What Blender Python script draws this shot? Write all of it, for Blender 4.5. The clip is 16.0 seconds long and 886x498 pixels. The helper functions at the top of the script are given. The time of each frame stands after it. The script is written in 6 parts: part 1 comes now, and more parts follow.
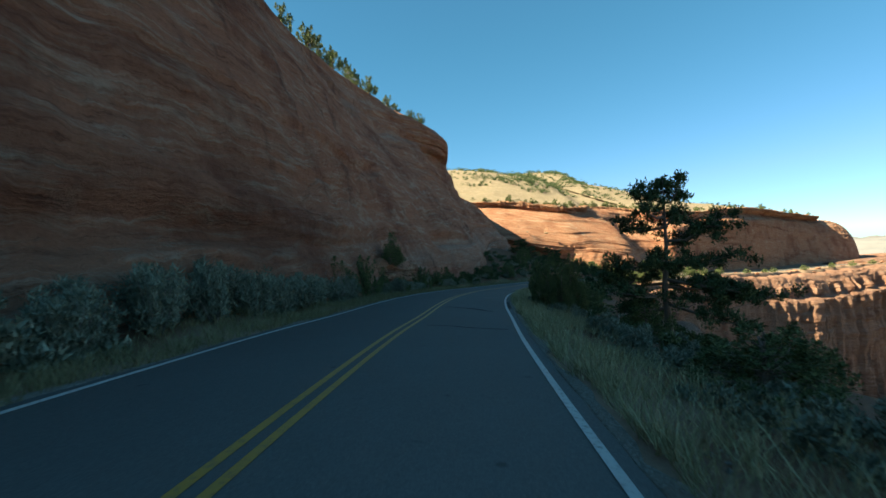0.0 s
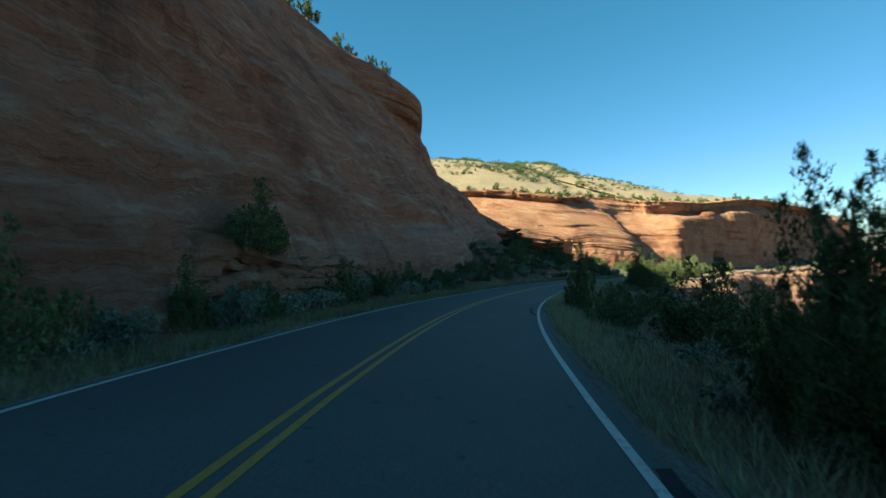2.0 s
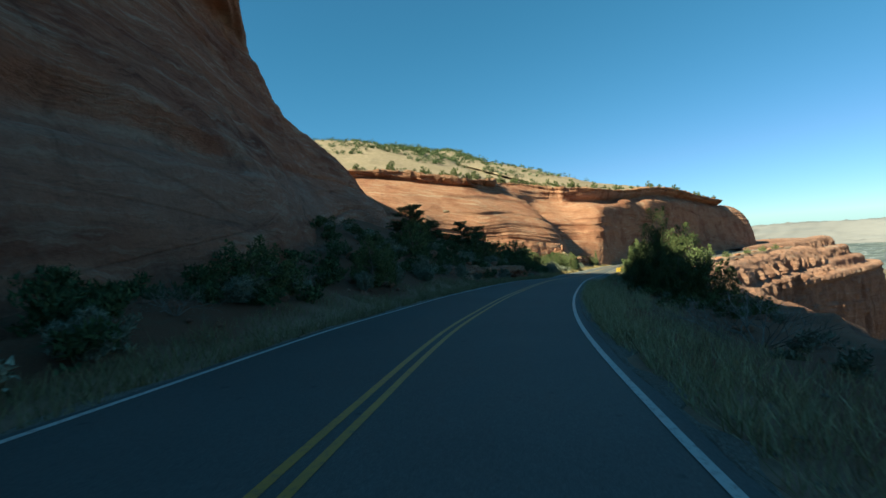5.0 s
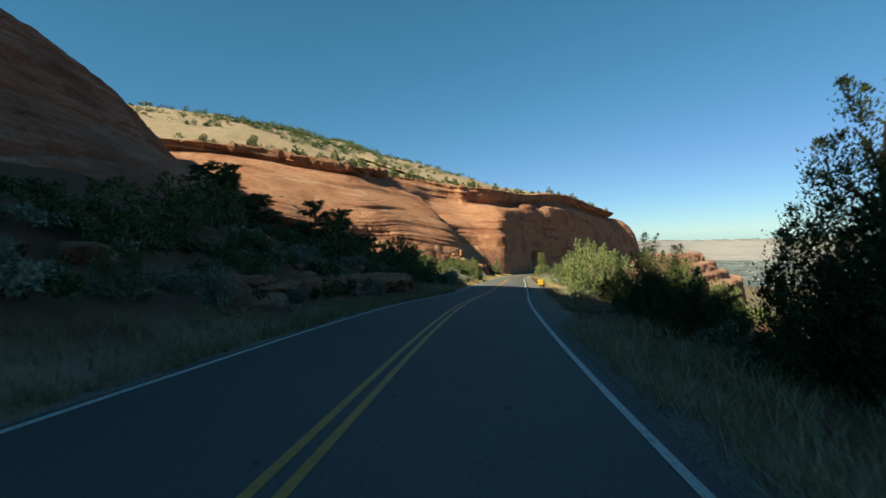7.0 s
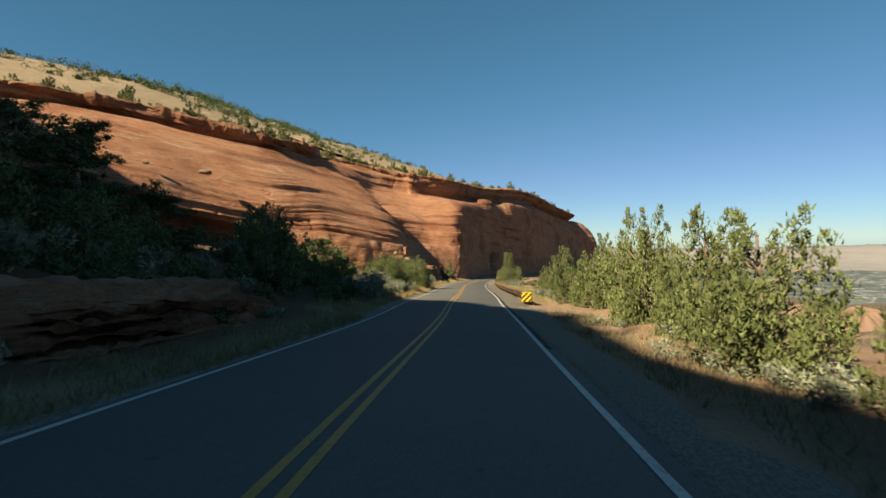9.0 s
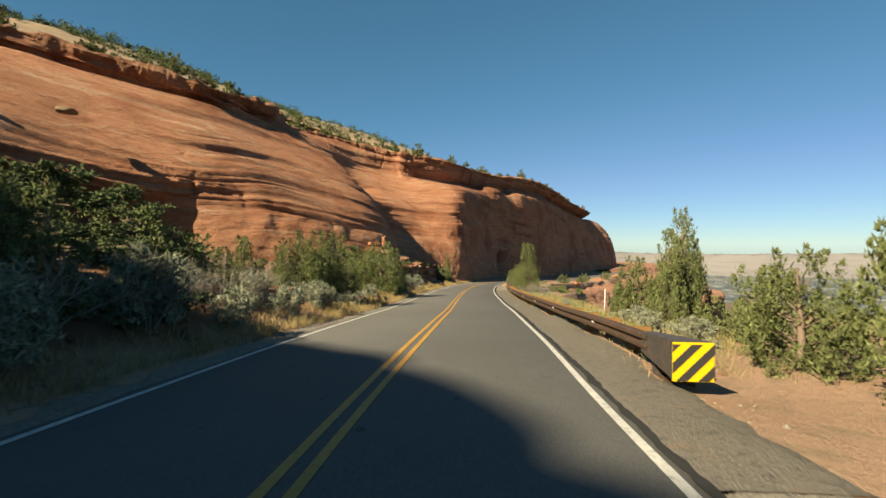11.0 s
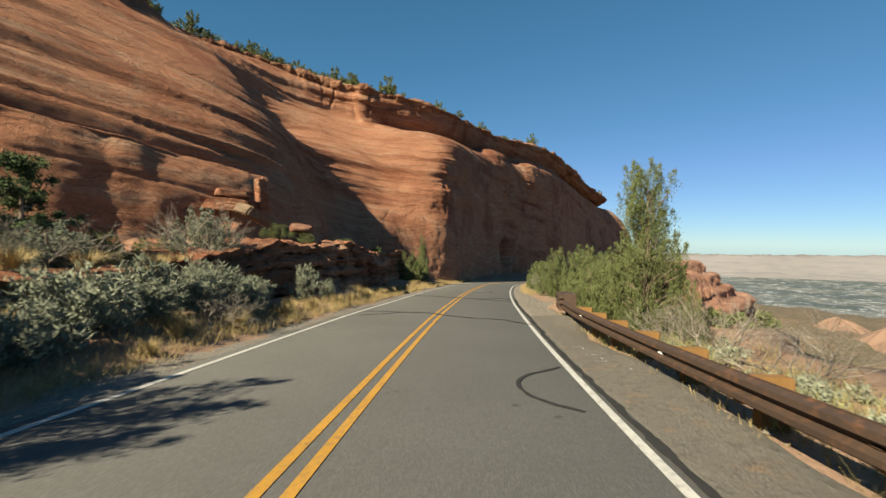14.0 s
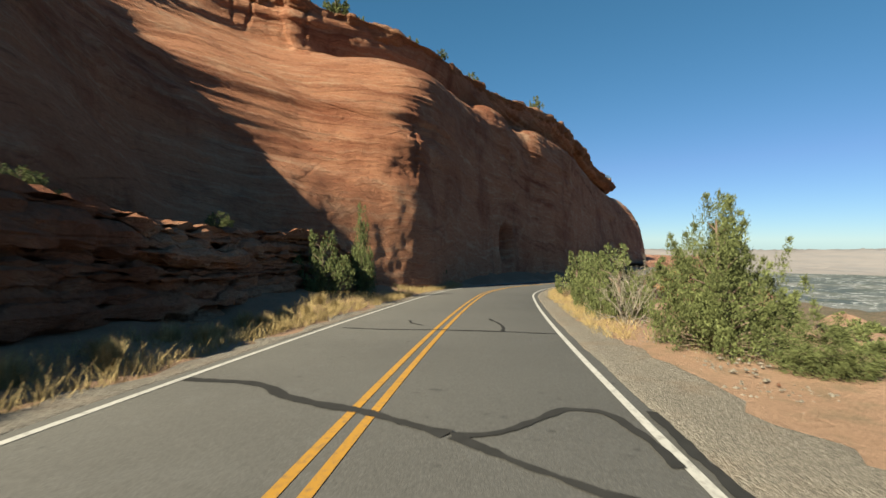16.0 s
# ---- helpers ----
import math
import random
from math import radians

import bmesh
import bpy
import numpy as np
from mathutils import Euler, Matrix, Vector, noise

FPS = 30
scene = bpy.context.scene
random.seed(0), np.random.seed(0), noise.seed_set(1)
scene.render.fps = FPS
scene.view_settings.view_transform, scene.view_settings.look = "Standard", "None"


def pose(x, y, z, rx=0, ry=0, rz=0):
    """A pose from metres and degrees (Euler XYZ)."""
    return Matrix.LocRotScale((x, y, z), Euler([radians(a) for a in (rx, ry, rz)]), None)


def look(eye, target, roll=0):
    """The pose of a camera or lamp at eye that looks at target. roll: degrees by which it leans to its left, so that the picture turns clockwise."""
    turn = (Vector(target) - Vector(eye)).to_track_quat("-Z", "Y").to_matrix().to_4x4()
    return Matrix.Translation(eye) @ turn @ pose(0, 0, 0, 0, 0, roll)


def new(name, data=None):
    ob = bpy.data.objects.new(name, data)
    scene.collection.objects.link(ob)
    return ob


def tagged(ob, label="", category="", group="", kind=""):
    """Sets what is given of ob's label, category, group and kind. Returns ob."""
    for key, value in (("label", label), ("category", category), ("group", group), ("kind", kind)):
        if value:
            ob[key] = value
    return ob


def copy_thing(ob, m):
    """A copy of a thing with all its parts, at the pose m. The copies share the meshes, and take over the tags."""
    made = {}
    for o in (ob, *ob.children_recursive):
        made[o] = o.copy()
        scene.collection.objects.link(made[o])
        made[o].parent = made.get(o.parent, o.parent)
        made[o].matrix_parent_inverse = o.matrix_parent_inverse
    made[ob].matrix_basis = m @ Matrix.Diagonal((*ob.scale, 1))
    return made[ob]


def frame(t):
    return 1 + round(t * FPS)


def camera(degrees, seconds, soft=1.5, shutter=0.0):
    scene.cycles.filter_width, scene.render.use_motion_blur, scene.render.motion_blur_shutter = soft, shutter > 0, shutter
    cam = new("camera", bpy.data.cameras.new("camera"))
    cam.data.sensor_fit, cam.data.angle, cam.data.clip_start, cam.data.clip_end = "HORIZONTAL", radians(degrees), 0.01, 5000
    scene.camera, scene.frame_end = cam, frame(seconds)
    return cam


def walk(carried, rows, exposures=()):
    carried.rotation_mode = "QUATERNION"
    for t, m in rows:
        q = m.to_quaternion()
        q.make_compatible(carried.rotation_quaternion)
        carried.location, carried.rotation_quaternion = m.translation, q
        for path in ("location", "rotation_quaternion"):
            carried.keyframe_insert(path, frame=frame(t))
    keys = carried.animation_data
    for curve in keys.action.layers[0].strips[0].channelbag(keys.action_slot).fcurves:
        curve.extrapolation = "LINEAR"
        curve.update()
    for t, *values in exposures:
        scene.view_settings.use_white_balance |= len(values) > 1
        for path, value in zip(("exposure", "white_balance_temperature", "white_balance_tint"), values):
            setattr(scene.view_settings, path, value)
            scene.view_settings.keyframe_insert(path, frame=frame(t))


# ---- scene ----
cam = camera(85.0, 16.0, 1.5, 0.12)
METRES, EYE, TILT, LEAN, TURN = 175.0, 1.54, 0.0, 3.3, 0.0
ROWS = [
    (0.0, 0.0, 0.0, 0.0, 0.0, 0.0, 0.0),
    (0.5, 0.0016, 0.0322, -0.0015, -0.88, 0.07, -0.16),
    (1.0, 0.0037, 0.0643, -0.0031, -1.18, 0.11, -0.45),
    (1.5, 0.0066, 0.0961, -0.0049, -1.45, 0.01, -0.36),
    (2.0, 0.0096, 0.1281, -0.0065, -1.94, -0.13, 0.14),
    (2.5, 0.0134, 0.1598, -0.0081, -2.69, -0.25, 0.77),
    (3.0, 0.018, 0.1913, -0.0098, -3.87, -0.29, 1.45),
    (5.5, 0.0584, 0.3386, -0.0175, -16.34, -0.01, 1.0),
    (6.0, 0.0705, 0.3677, -0.0186, -19.55, 0.14, 0.45),
    (6.5, 0.084, 0.3957, -0.0198, -22.63, 0.29, -0.13),
    (7.0, 0.0988, 0.4233, -0.0207, -25.55, 0.46, -0.57),
    (7.5, 0.1144, 0.45, -0.0217, -28.07, 0.64, -1.03),
    (8.0, 0.1304, 0.4765, -0.0226, -29.86, 0.77, -1.38),
    (8.5, 0.1471, 0.5031, -0.0236, -30.93, 0.86, -1.58),
    (11.0, 0.2345, 0.6299, -0.03, -30.56, 1.12, -2.7),
    (11.5, 0.2521, 0.6559, -0.0309, -30.7, 1.09, -2.95),
    (12.0, 0.27, 0.6813, -0.0317, -30.84, 0.98, -3.35),
    (12.5, 0.2881, 0.7072, -0.0329, -31.0, 0.9, -3.63),
    (13.0, 0.3062, 0.7331, -0.0342, -31.08, 0.77, -3.66),
    (13.5, 0.324, 0.7594, -0.0354, -31.13, 0.77, -3.59),
    (14.0, 0.3419, 0.7855, -0.0364, -31.13, 0.74, -3.51),
    (14.5, 0.3596, 0.8112, -0.0374, -31.17, 0.71, -3.41),
    (15.0, 0.3775, 0.8365, -0.0382, -31.26, 0.74, -3.29),
    (15.5, 0.3955, 0.8612, -0.0389, -31.59, 0.68, -3.13),
    (16.0, 0.4141, 0.886, -0.0398, -31.98, 0.68, -2.77),
]
POSES = [(t, pose(0, 0, EYE, TILT, LEAN, TURN) @ pose(METRES * x, METRES * y, METRES * z, 90 + pitch, roll, yaw)) for t, x, y, z, yaw, pitch, roll in ROWS]
walk(cam, POSES, [(0.0, 1.98, 7750, -8), (1.5, 1.86, 7150, -16), (3.0, 1.75, 6900, -16), (5.5, 1.42, 6850, -14), (7.5, 1.2, 7650, -3), (8.5, 1.13, 8050, 1), (11.0, 1.24, 8400, 3), (12.5, 1.16, 7720, 3), (16.0, 1.2, 7300, 2)])

# ---- daylight ----
SUN_HEADING, SUN_HEIGHT = -105.5, 36.0
world = bpy.data.worlds.new("world")
scene.world = world
world.use_nodes = True
sky = world.node_tree.nodes.new("ShaderNodeTexSky")
sky.sky_type = "NISHITA"
sky.sun_disc = False
sky.sun_elevation, sky.sun_rotation = radians(SUN_HEIGHT), radians(SUN_HEADING)
sky.altitude, sky.air_density, sky.dust_density, sky.ozone_density = 1500.0, 0.8, 0.05, 3.0
world.node_tree.nodes["Background"].inputs["Strength"].default_value = 0.066
clear = world.node_tree.nodes.new("ShaderNodeMix")
clear.data_type, clear.blend_type = "RGBA", "MULTIPLY"
clear.inputs[0].default_value = 1.0
air = world.node_tree.nodes.new("ShaderNodeMix")  # deep blue overhead, paler haze low down
air.data_type = "RGBA"
air.inputs[6].default_value, air.inputs[7].default_value = (0.48, 0.95, 1.03, 1.0), (0.69, 0.86, 1.10, 1.0)
haze = world.node_tree.nodes.new("ShaderNodeMapRange")
haze.inputs["From Min"].default_value, haze.inputs["From Max"].default_value = 1.4, 4.5
world.node_tree.links.new(haze.outputs[0], air.inputs[0])
world.node_tree.links.new(air.outputs[2], clear.inputs[7])
grey = world.node_tree.nodes.new("ShaderNodeRGBToBW")
soften = world.node_tree.nodes.new("ShaderNodeMath")
soften.operation, soften.inputs[1].default_value = "POWER", -0.22
even = world.node_tree.nodes.new("ShaderNodeVectorMath")
even.operation = "SCALE"
world.node_tree.links.new(sky.outputs[0], grey.inputs[0])
world.node_tree.links.new(grey.outputs[0], soften.inputs[0])
world.node_tree.links.new(grey.outputs[0], haze.inputs[0])
world.node_tree.links.new(sky.outputs[0], even.inputs[0])
world.node_tree.links.new(soften.outputs[0], even.inputs["Scale"])
world.node_tree.links.new(even.outputs[0], clear.inputs[6])
world.node_tree.links.new(clear.outputs[2], world.node_tree.nodes["Background"].inputs["Color"])
sun = new("sun", bpy.data.lights.new("sun", "SUN"))
sun.data.energy, sun.data.angle, sun.data.color = 5.8, radians(0.53), (1.0, 0.91, 0.77)
SUN_DIR = Vector((math.sin(radians(SUN_HEADING)) * math.cos(radians(SUN_HEIGHT)), math.cos(radians(SUN_HEADING)) * math.cos(radians(SUN_HEIGHT)), math.sin(radians(SUN_HEIGHT))))
sun.matrix_world = look(SUN_DIR * 300, (0, 0, 0))


# ---- materials ----
class Mat:
    """A node material written as short expressions."""

    def __init__(self, name, rough=0.85, metal=0.0):
        self.m = bpy.data.materials.new(name)
        self.m.use_nodes = True
        self.t = self.m.node_tree
        self.b = self.t.nodes["Principled BSDF"]
        self.b.inputs["Roughness"].default_value = rough
        self.b.inputs["Metallic"].default_value = metal
        self.b.inputs["Specular IOR Level"].default_value = 0.12 if rough > 0.7 else 0.4
        self.co = self.t.nodes.new("ShaderNodeTexCoord").outputs["Object"]

    def add(self, kind, **inputs):
        n = self.t.nodes.new(kind)
        for k, v in inputs.items():
            self.put(n.inputs[k.replace("_", " ")], v)
        return n

    def put(self, socket, v):
        if isinstance(v, bpy.types.NodeSocket):
            self.t.links.new(v, socket)
        else:
            socket.default_value = v

    def scaled(self, sx, sy, sz, src=None):
        return self.add("ShaderNodeMapping", Vector=src or self.co, Scale=(sx, sy, sz)).outputs[0]

    def noise(self, scale, detail=4.0, rough=0.55, at=None, distort=0.0):
        return self.add("ShaderNodeTexNoise", Vector=at or self.co, Scale=scale, Detail=detail, Roughness=rough, Distortion=distort).outputs["Fac"]

    def ramp(self, fac, *stops):
        n = self.add("ShaderNodeValToRGB", Fac=fac)
        e = n.color_ramp.elements
        while len(e) < len(stops):
            e.new(0.5)
        for el, (p, c) in zip(e, stops):
            el.position = p
            el.color = (*c, 1) if isinstance(c, tuple) else (c, c, c, 1)
        return n.outputs[0]

    def mix(self, fac, a, b, blend="MIX"):
        n = self.t.nodes.new("ShaderNodeMix")
        n.data_type, n.blend_type = "RGBA", blend
        for socket, v in ((n.inputs[0], fac), (n.inputs[6], a), (n.inputs[7], b)):
            if isinstance(v, tuple):
                v = (*v, 1)
            self.put(socket, v)
        return n.outputs[2]

    def math(self, op, a, b=0.0):
        n = self.t.nodes.new("ShaderNodeMath")
        n.operation = op
        self.put(n.inputs[0], a)
        self.put(n.inputs[1], b)
        return n.outputs[0]

    def done(self, colour, height=None, strength=0.4, distance=0.05):
        if isinstance(colour, tuple):
            colour = (*colour, 1)
        self.put(self.b.inputs["Base Color"], colour)
        if height is not None:
            bump = self.add("ShaderNodeBump", Strength=strength, Distance=distance, Height=height)
            self.t.links.new(bump.outputs[0], self.b.inputs["Normal"])
        return self.m


def sandstone(name, deep, mid, pale, streak, line=0.5, fine_lines=0.5, dip=(0.09, 0.06), ash=0.0):
    """Red bedded sandstone: dipping bands, varnish streaks and grain."""
    k = Mat(name, 0.9)
    warp = k.noise(0.05, 3.0)
    z = k.add("ShaderNodeSeparateXYZ", Vector=k.co).outputs[2]
    xyz = k.add("ShaderNodeSeparateXYZ", Vector=k.co).outputs
    tilt = k.math("ADD", k.math("MULTIPLY", xyz[0], dip[0]), k.math("MULTIPLY", xyz[1], dip[1]))
    zz = k.math("ADD", k.math("ADD", z, tilt), k.math("ADD", k.math("MULTIPLY", warp, 5.0), k.math("MULTIPLY", k.noise(0.45, 4.0, 0.6), 1.1)))
    wide_at = k.add("ShaderNodeCombineXYZ", X=k.math("MULTIPLY", xyz[0], 0.07), Y=k.math("MULTIPLY", xyz[1], 0.07), Z=zz).outputs[0]
    bands = k.noise(0.45, 7.0, 0.7, wide_at)
    thin = k.noise(2.4, 6.0, 0.75, wide_at)
    c = k.ramp(bands, (0.32, deep), (0.46, mid), (0.60, mid), (0.70, pale))
    c = k.mix(k.ramp(thin, (0.50, 0.0), (0.66, line)), c, pale)
    c = k.mix(k.ramp(thin, (0.30, line), (0.42, 0.0)), c, tuple(v * 0.6 for v in deep))
    hair = k.noise(9.0, 5.0, 0.7, wide_at)
    c = k.mix(k.ramp(hair, (0.34, fine_lines), (0.46, 0.0)), c, tuple(v * 0.5 for v in deep))
    blot = k.noise(0.13, 7.0, 0.62, None, 0.6)
    c = k.mix(k.ramp(blot, (0.48, 0.0), (0.66, 0.75)), c, deep)
    bleach = k.noise(0.21, 6.0, 0.6, k.scaled(1.0, 1.0, 1.6))
    c = k.mix(k.ramp(bleach, (0.58, 0.0), (0.74, 0.6)), c, pale)
    if ash:
        layer = k.noise(0.16, 3.0, 0.6, wide_at)
        c = k.mix(k.math("MULTIPLY", k.ramp(layer, (0.52, 0.0), (0.60, ash)), k.ramp(k.noise(0.09, 4.0), (0.35, 0.2), (0.6, 1.0))), c, tuple(0.5 * v + 0.12 for v in pale))
    drip = k.math("MULTIPLY", k.noise(0.55, 6.0, 0.65, k.scaled(1.0, 1.0, 0.06)), k.ramp(k.noise(0.035, 3.0), (0.36, 0.72), (0.56, 1.0)))
    c = k.mix(k.ramp(drip, (0.54, 0.0), (0.74, streak)), c, (0.055, 0.032, 0.028))
    grain = k.noise(9.0, 6.0, 0.7)
    c = k.mix(0.35, c, k.ramp(grain, (0.25, 0.35), (0.75, 1.0)), "MULTIPLY")
    h = k.math("ADD", k.math("ADD", k.math("MULTIPLY", thin, 2.2), k.math("MULTIPLY", hair, 0.7)), k.math("ADD", grain, k.math("MULTIPLY", k.noise(1.6, 8.0, 0.65, k.scaled(0.7, 0.7, 2.2)), 1.3)))
    crack = k.add("ShaderNodeTexVoronoi", Vector=k.add("ShaderNodeMapping", Vector=k.mix(0.12, k.co, k.add("ShaderNodeTexNoise", Vector=k.co, Scale=0.6, Detail=4.0).outputs["Color"], "ADD"), Scale=(0.22, 0.22, 1.0)).outputs[0], Scale=0.5)
    crack.feature = "DISTANCE_TO_EDGE"
    gap = k.math("MULTIPLY", k.ramp(crack.outputs["Distance"], (0.0, 1.0), (0.022, 0.0)), k.ramp(k.noise(0.11, 4.0), (0.50, 0.0), (0.60, 1.0)))
    c = k.mix(k.math("MULTIPLY", gap, 0.3), c, tuple(v * 0.4 for v in deep))
    rubble = k.noise(3.4, 9.0, 0.72)
    c = k.mix(0.4, c, k.ramp(rubble, (0.32, 0.55), (0.5, 1.0), (0.7, 1.2)), "MULTIPLY")
    h = k.math("SUBTRACT", k.math("ADD", h, k.math("MULTIPLY", rubble, 1.4)), k.math("MULTIPLY", gap, 0.6))
    return k.done(c, h, 0.85, 0.32)


ROCK = sandstone("near_sandstone", (0.22, 0.078, 0.048), (0.47, 0.196, 0.118), (0.60, 0.42, 0.31), 0.75, 0.75, 0.4, (0.0, -0.015), 0.4)
BLUFF = sandstone("lit_sandstone", (0.225, 0.080, 0.046), (0.435, 0.205, 0.122), (0.52, 0.36, 0.25), 0.45, 0.65, 0.4)
WALLROCK = sandstone("canyon_sandstone", (0.20, 0.092, 0.060), (0.335, 0.175, 0.120), (0.43, 0.29, 0.22), 0.5)


def make_hill():
    k = Mat("pale_hillside", 0.95)
    c = k.mix(k.noise(0.12, 6.0, 0.6), (0.24, 0.178, 0.122), (0.185, 0.146, 0.098))
    c = k.mix(k.ramp(k.noise(0.7, 7.0, 0.7), (0.5, 0.0), (0.65, 0.8)), c, (0.29, 0.215, 0.155))
    c = k.mix(k.ramp(k.noise(1.3, 5.0, 0.6), (0.58, 0.0), (0.66, 0.5)), c, (0.12, 0.115, 0.055))
    return k.done(c, k.noise(1.5, 8.0, 0.7), 0.6, 0.3)


HILL = make_hill()


def make_ground():
    """Roadside earth near by; scrub flats, fields and built-up specks out in the valley."""
    k = Mat("ground", 0.95)
    z = k.add("ShaderNodeSeparateXYZ", Vector=k.co).outputs[2]
    near = k.mix(k.noise(0.35, 6.0, 0.6), (0.266, 0.160, 0.106), (0.319, 0.217, 0.156))
    near = k.mix(k.ramp(k.noise(1.7, 6.0, 0.65), (0.5, 0.0), (0.68, 0.75)), near, (0.182, 0.137, 0.091))
    # red bank earth, darkened further to carry the cliff's shade in its colour
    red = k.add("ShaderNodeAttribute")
    red.attribute_name = "red_shaded_soil"
    shaded_bank_soil = k.mix(k.noise(0.5, 6.0, 0.6), (0.115, 0.052, 0.031), (0.165, 0.085, 0.052))
    shaded_bank_soil = k.mix(k.ramp(k.noise(2.1, 6.0, 0.65), (0.5, 0.0), (0.68, 0.8)), shaded_bank_soil, (0.114, 0.082, 0.052))
    near = k.mix(red.outputs["Fac"], near, shaded_bank_soil)
    stones = k.noise(22.0, 4.0, 0.7)
    near = k.mix(0.6, near, k.ramp(stones, (0.3, 0.6), (0.7, 1.12)), "MULTIPLY")
    scrub = k.mix(k.ramp(k.noise(0.02, 6.0, 0.6), (0.4, 0.0), (0.6, 1.0)), (0.152, 0.108, 0.075), (0.112, 0.090, 0.062))
    scrub = k.mix(k.ramp(k.noise(0.42, 4.0, 0.6), (0.50, 0.0), (0.58, 0.85)), scrub, (0.052, 0.054, 0.034))
    scrub = k.mix(k.ramp(k.noise(0.06, 5.0, 0.6), (0.58, 0.0), (0.68, 0.6)), scrub, (0.20, 0.135, 0.095))
    cell = k.add("ShaderNodeTexVoronoi", Vector=k.co, Scale=0.008).outputs["Color"]
    cellv = k.add("ShaderNodeSeparateColor", Color=cell).outputs[0]
    # field colours lean blue-grey, the haze of distance mixed into them
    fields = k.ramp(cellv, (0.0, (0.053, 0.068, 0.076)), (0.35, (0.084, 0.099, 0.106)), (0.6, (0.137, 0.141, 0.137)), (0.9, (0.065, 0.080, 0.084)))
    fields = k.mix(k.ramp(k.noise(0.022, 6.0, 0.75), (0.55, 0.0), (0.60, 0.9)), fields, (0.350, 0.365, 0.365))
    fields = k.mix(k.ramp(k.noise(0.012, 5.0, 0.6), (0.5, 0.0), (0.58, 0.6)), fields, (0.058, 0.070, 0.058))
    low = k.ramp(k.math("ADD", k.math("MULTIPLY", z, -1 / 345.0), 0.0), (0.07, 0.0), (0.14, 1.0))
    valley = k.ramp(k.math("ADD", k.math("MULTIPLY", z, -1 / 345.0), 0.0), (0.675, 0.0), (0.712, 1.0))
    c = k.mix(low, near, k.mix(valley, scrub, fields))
    return k.done(c, k.math("ADD", k.noise(5.0, 8.0, 0.7), k.math("MULTIPLY", stones, -0.6)), 0.6, 0.08)


GROUND = make_ground()


def make_asphalt():
    """Worn chip seal: pale stones in dark binder, tyre-polished lanes, stains and old patches."""
    k = Mat("asphalt", 0.8)
    c = k.mix(k.noise(0.5, 5.0, 0.6), (0.091, 0.089, 0.085), (0.115, 0.113, 0.108))
    c = k.mix(k.ramp(k.noise(0.12, 3.0), (0.4, 0.0), (0.7, 0.55)), c, (0.079, 0.077, 0.074))
    c = k.mix(k.ramp(k.noise(1.9, 6.0, 0.7), (0.54, 0.0), (0.72, 0.4)), c, (0.116, 0.116, 0.115))
    c = k.mix(k.ramp(k.noise(3.1, 3.0, 0.5), (0.70, 0.0), (0.76, 0.6)), c, (0.041, 0.041, 0.041))
    chip = k.add("ShaderNodeTexVoronoi", Vector=k.co, Scale=85.0)
    tone = k.add("ShaderNodeSeparateColor", Color=chip.outputs["Color"]).outputs[0]
    c = k.mix(0.38, c, k.ramp(tone, (0.0, 0.55), (0.6, 0.95), (1.0, 1.6)), "MULTIPLY")
    grit = k.noise(28.0, 4.0, 0.75)
    c = k.mix(0.4, c, k.ramp(grit, (0.3, 0.65), (0.72, 1.3)), "MULTIPLY")
    spot = k.add("ShaderNodeTexVoronoi", Vector=k.co, Scale=1.1, Randomness=1.0).outputs["Distance"]
    c = k.mix(k.ramp(spot, (0.035, 0.7), (0.07, 0.0)), c, (0.040, 0.039, 0.038))
    return k.done(c, k.math("ADD", k.math("MULTIPLY", chip.outputs["Distance"], -1.0), grit), 0.4, 0.006)


ASPHALT = make_asphalt()


def paint(name, colour, worn):
    k = Mat(name, 0.6)
    w = k.ramp(k.noise(14.0, 6.0, 0.75), (0.50, 0.0), (0.68, worn))
    c = k.mix(w, colour, (0.082, 0.077, 0.070))
    c = k.mix(k.ramp(k.noise(1.2, 4.0), (0.4, 0.0), (0.7, 0.35)), c, tuple(v * 0.62 for v in colour))
    return k.done(c, k.noise(60.0, 3.0), 0.3, 0.004)


WHITE_PAINT = paint("white_paint", (0.43, 0.42, 0.395), 0.9)
YELLOW_PAINT = paint("yellow_paint", (0.385, 0.200, 0.033), 0.85)


def leafy(name, a, b, rough=0.75):
    k = Mat(name, rough)
    r = k.add("ShaderNodeNewGeometry").outputs["Random Per Island"]
    o = k.add("ShaderNodeObjectInfo").outputs["Random"]
    c = k.mix(r, a, b)
    c = k.mix(k.math("MULTIPLY", o, 0.5), c, tuple(0.6 * x + 0.25 * y for x, y in zip(a, b)))
    c = k.mix(0.75, c, k.ramp(k.noise(7.0, 3.0, 0.6), (0.32, 0.45), (0.5, 0.95), (0.68, 1.4)), "MULTIPLY")
    return k.done(c)


JUNIPER = leafy("juniper_green", (0.055, 0.069, 0.028), (0.160, 0.183, 0.074))
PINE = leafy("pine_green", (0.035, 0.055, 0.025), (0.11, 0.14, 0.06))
SAGE = leafy("sage_green", (0.115, 0.128, 0.090), (0.265, 0.278, 0.205))
DRY = leafy("dry_grass", (0.222, 0.163, 0.074), (0.385, 0.296, 0.148))
GREY_TWIG = leafy("grey_twig", (0.148, 0.126, 0.104), (0.296, 0.266, 0.229))


def make_bark():
    k = Mat("bark", 0.95)
    n = k.noise(14.0, 6.0, 0.7, k.scaled(1, 1, 0.15))
    return k.done(k.mix(n, (0.09, 0.06, 0.045), (0.26, 0.20, 0.16)), n, 0.9, 0.03)


BARK = make_bark()


# ---- numbers in bulk ----
TABLE = np.random.RandomState(7).rand(4096)


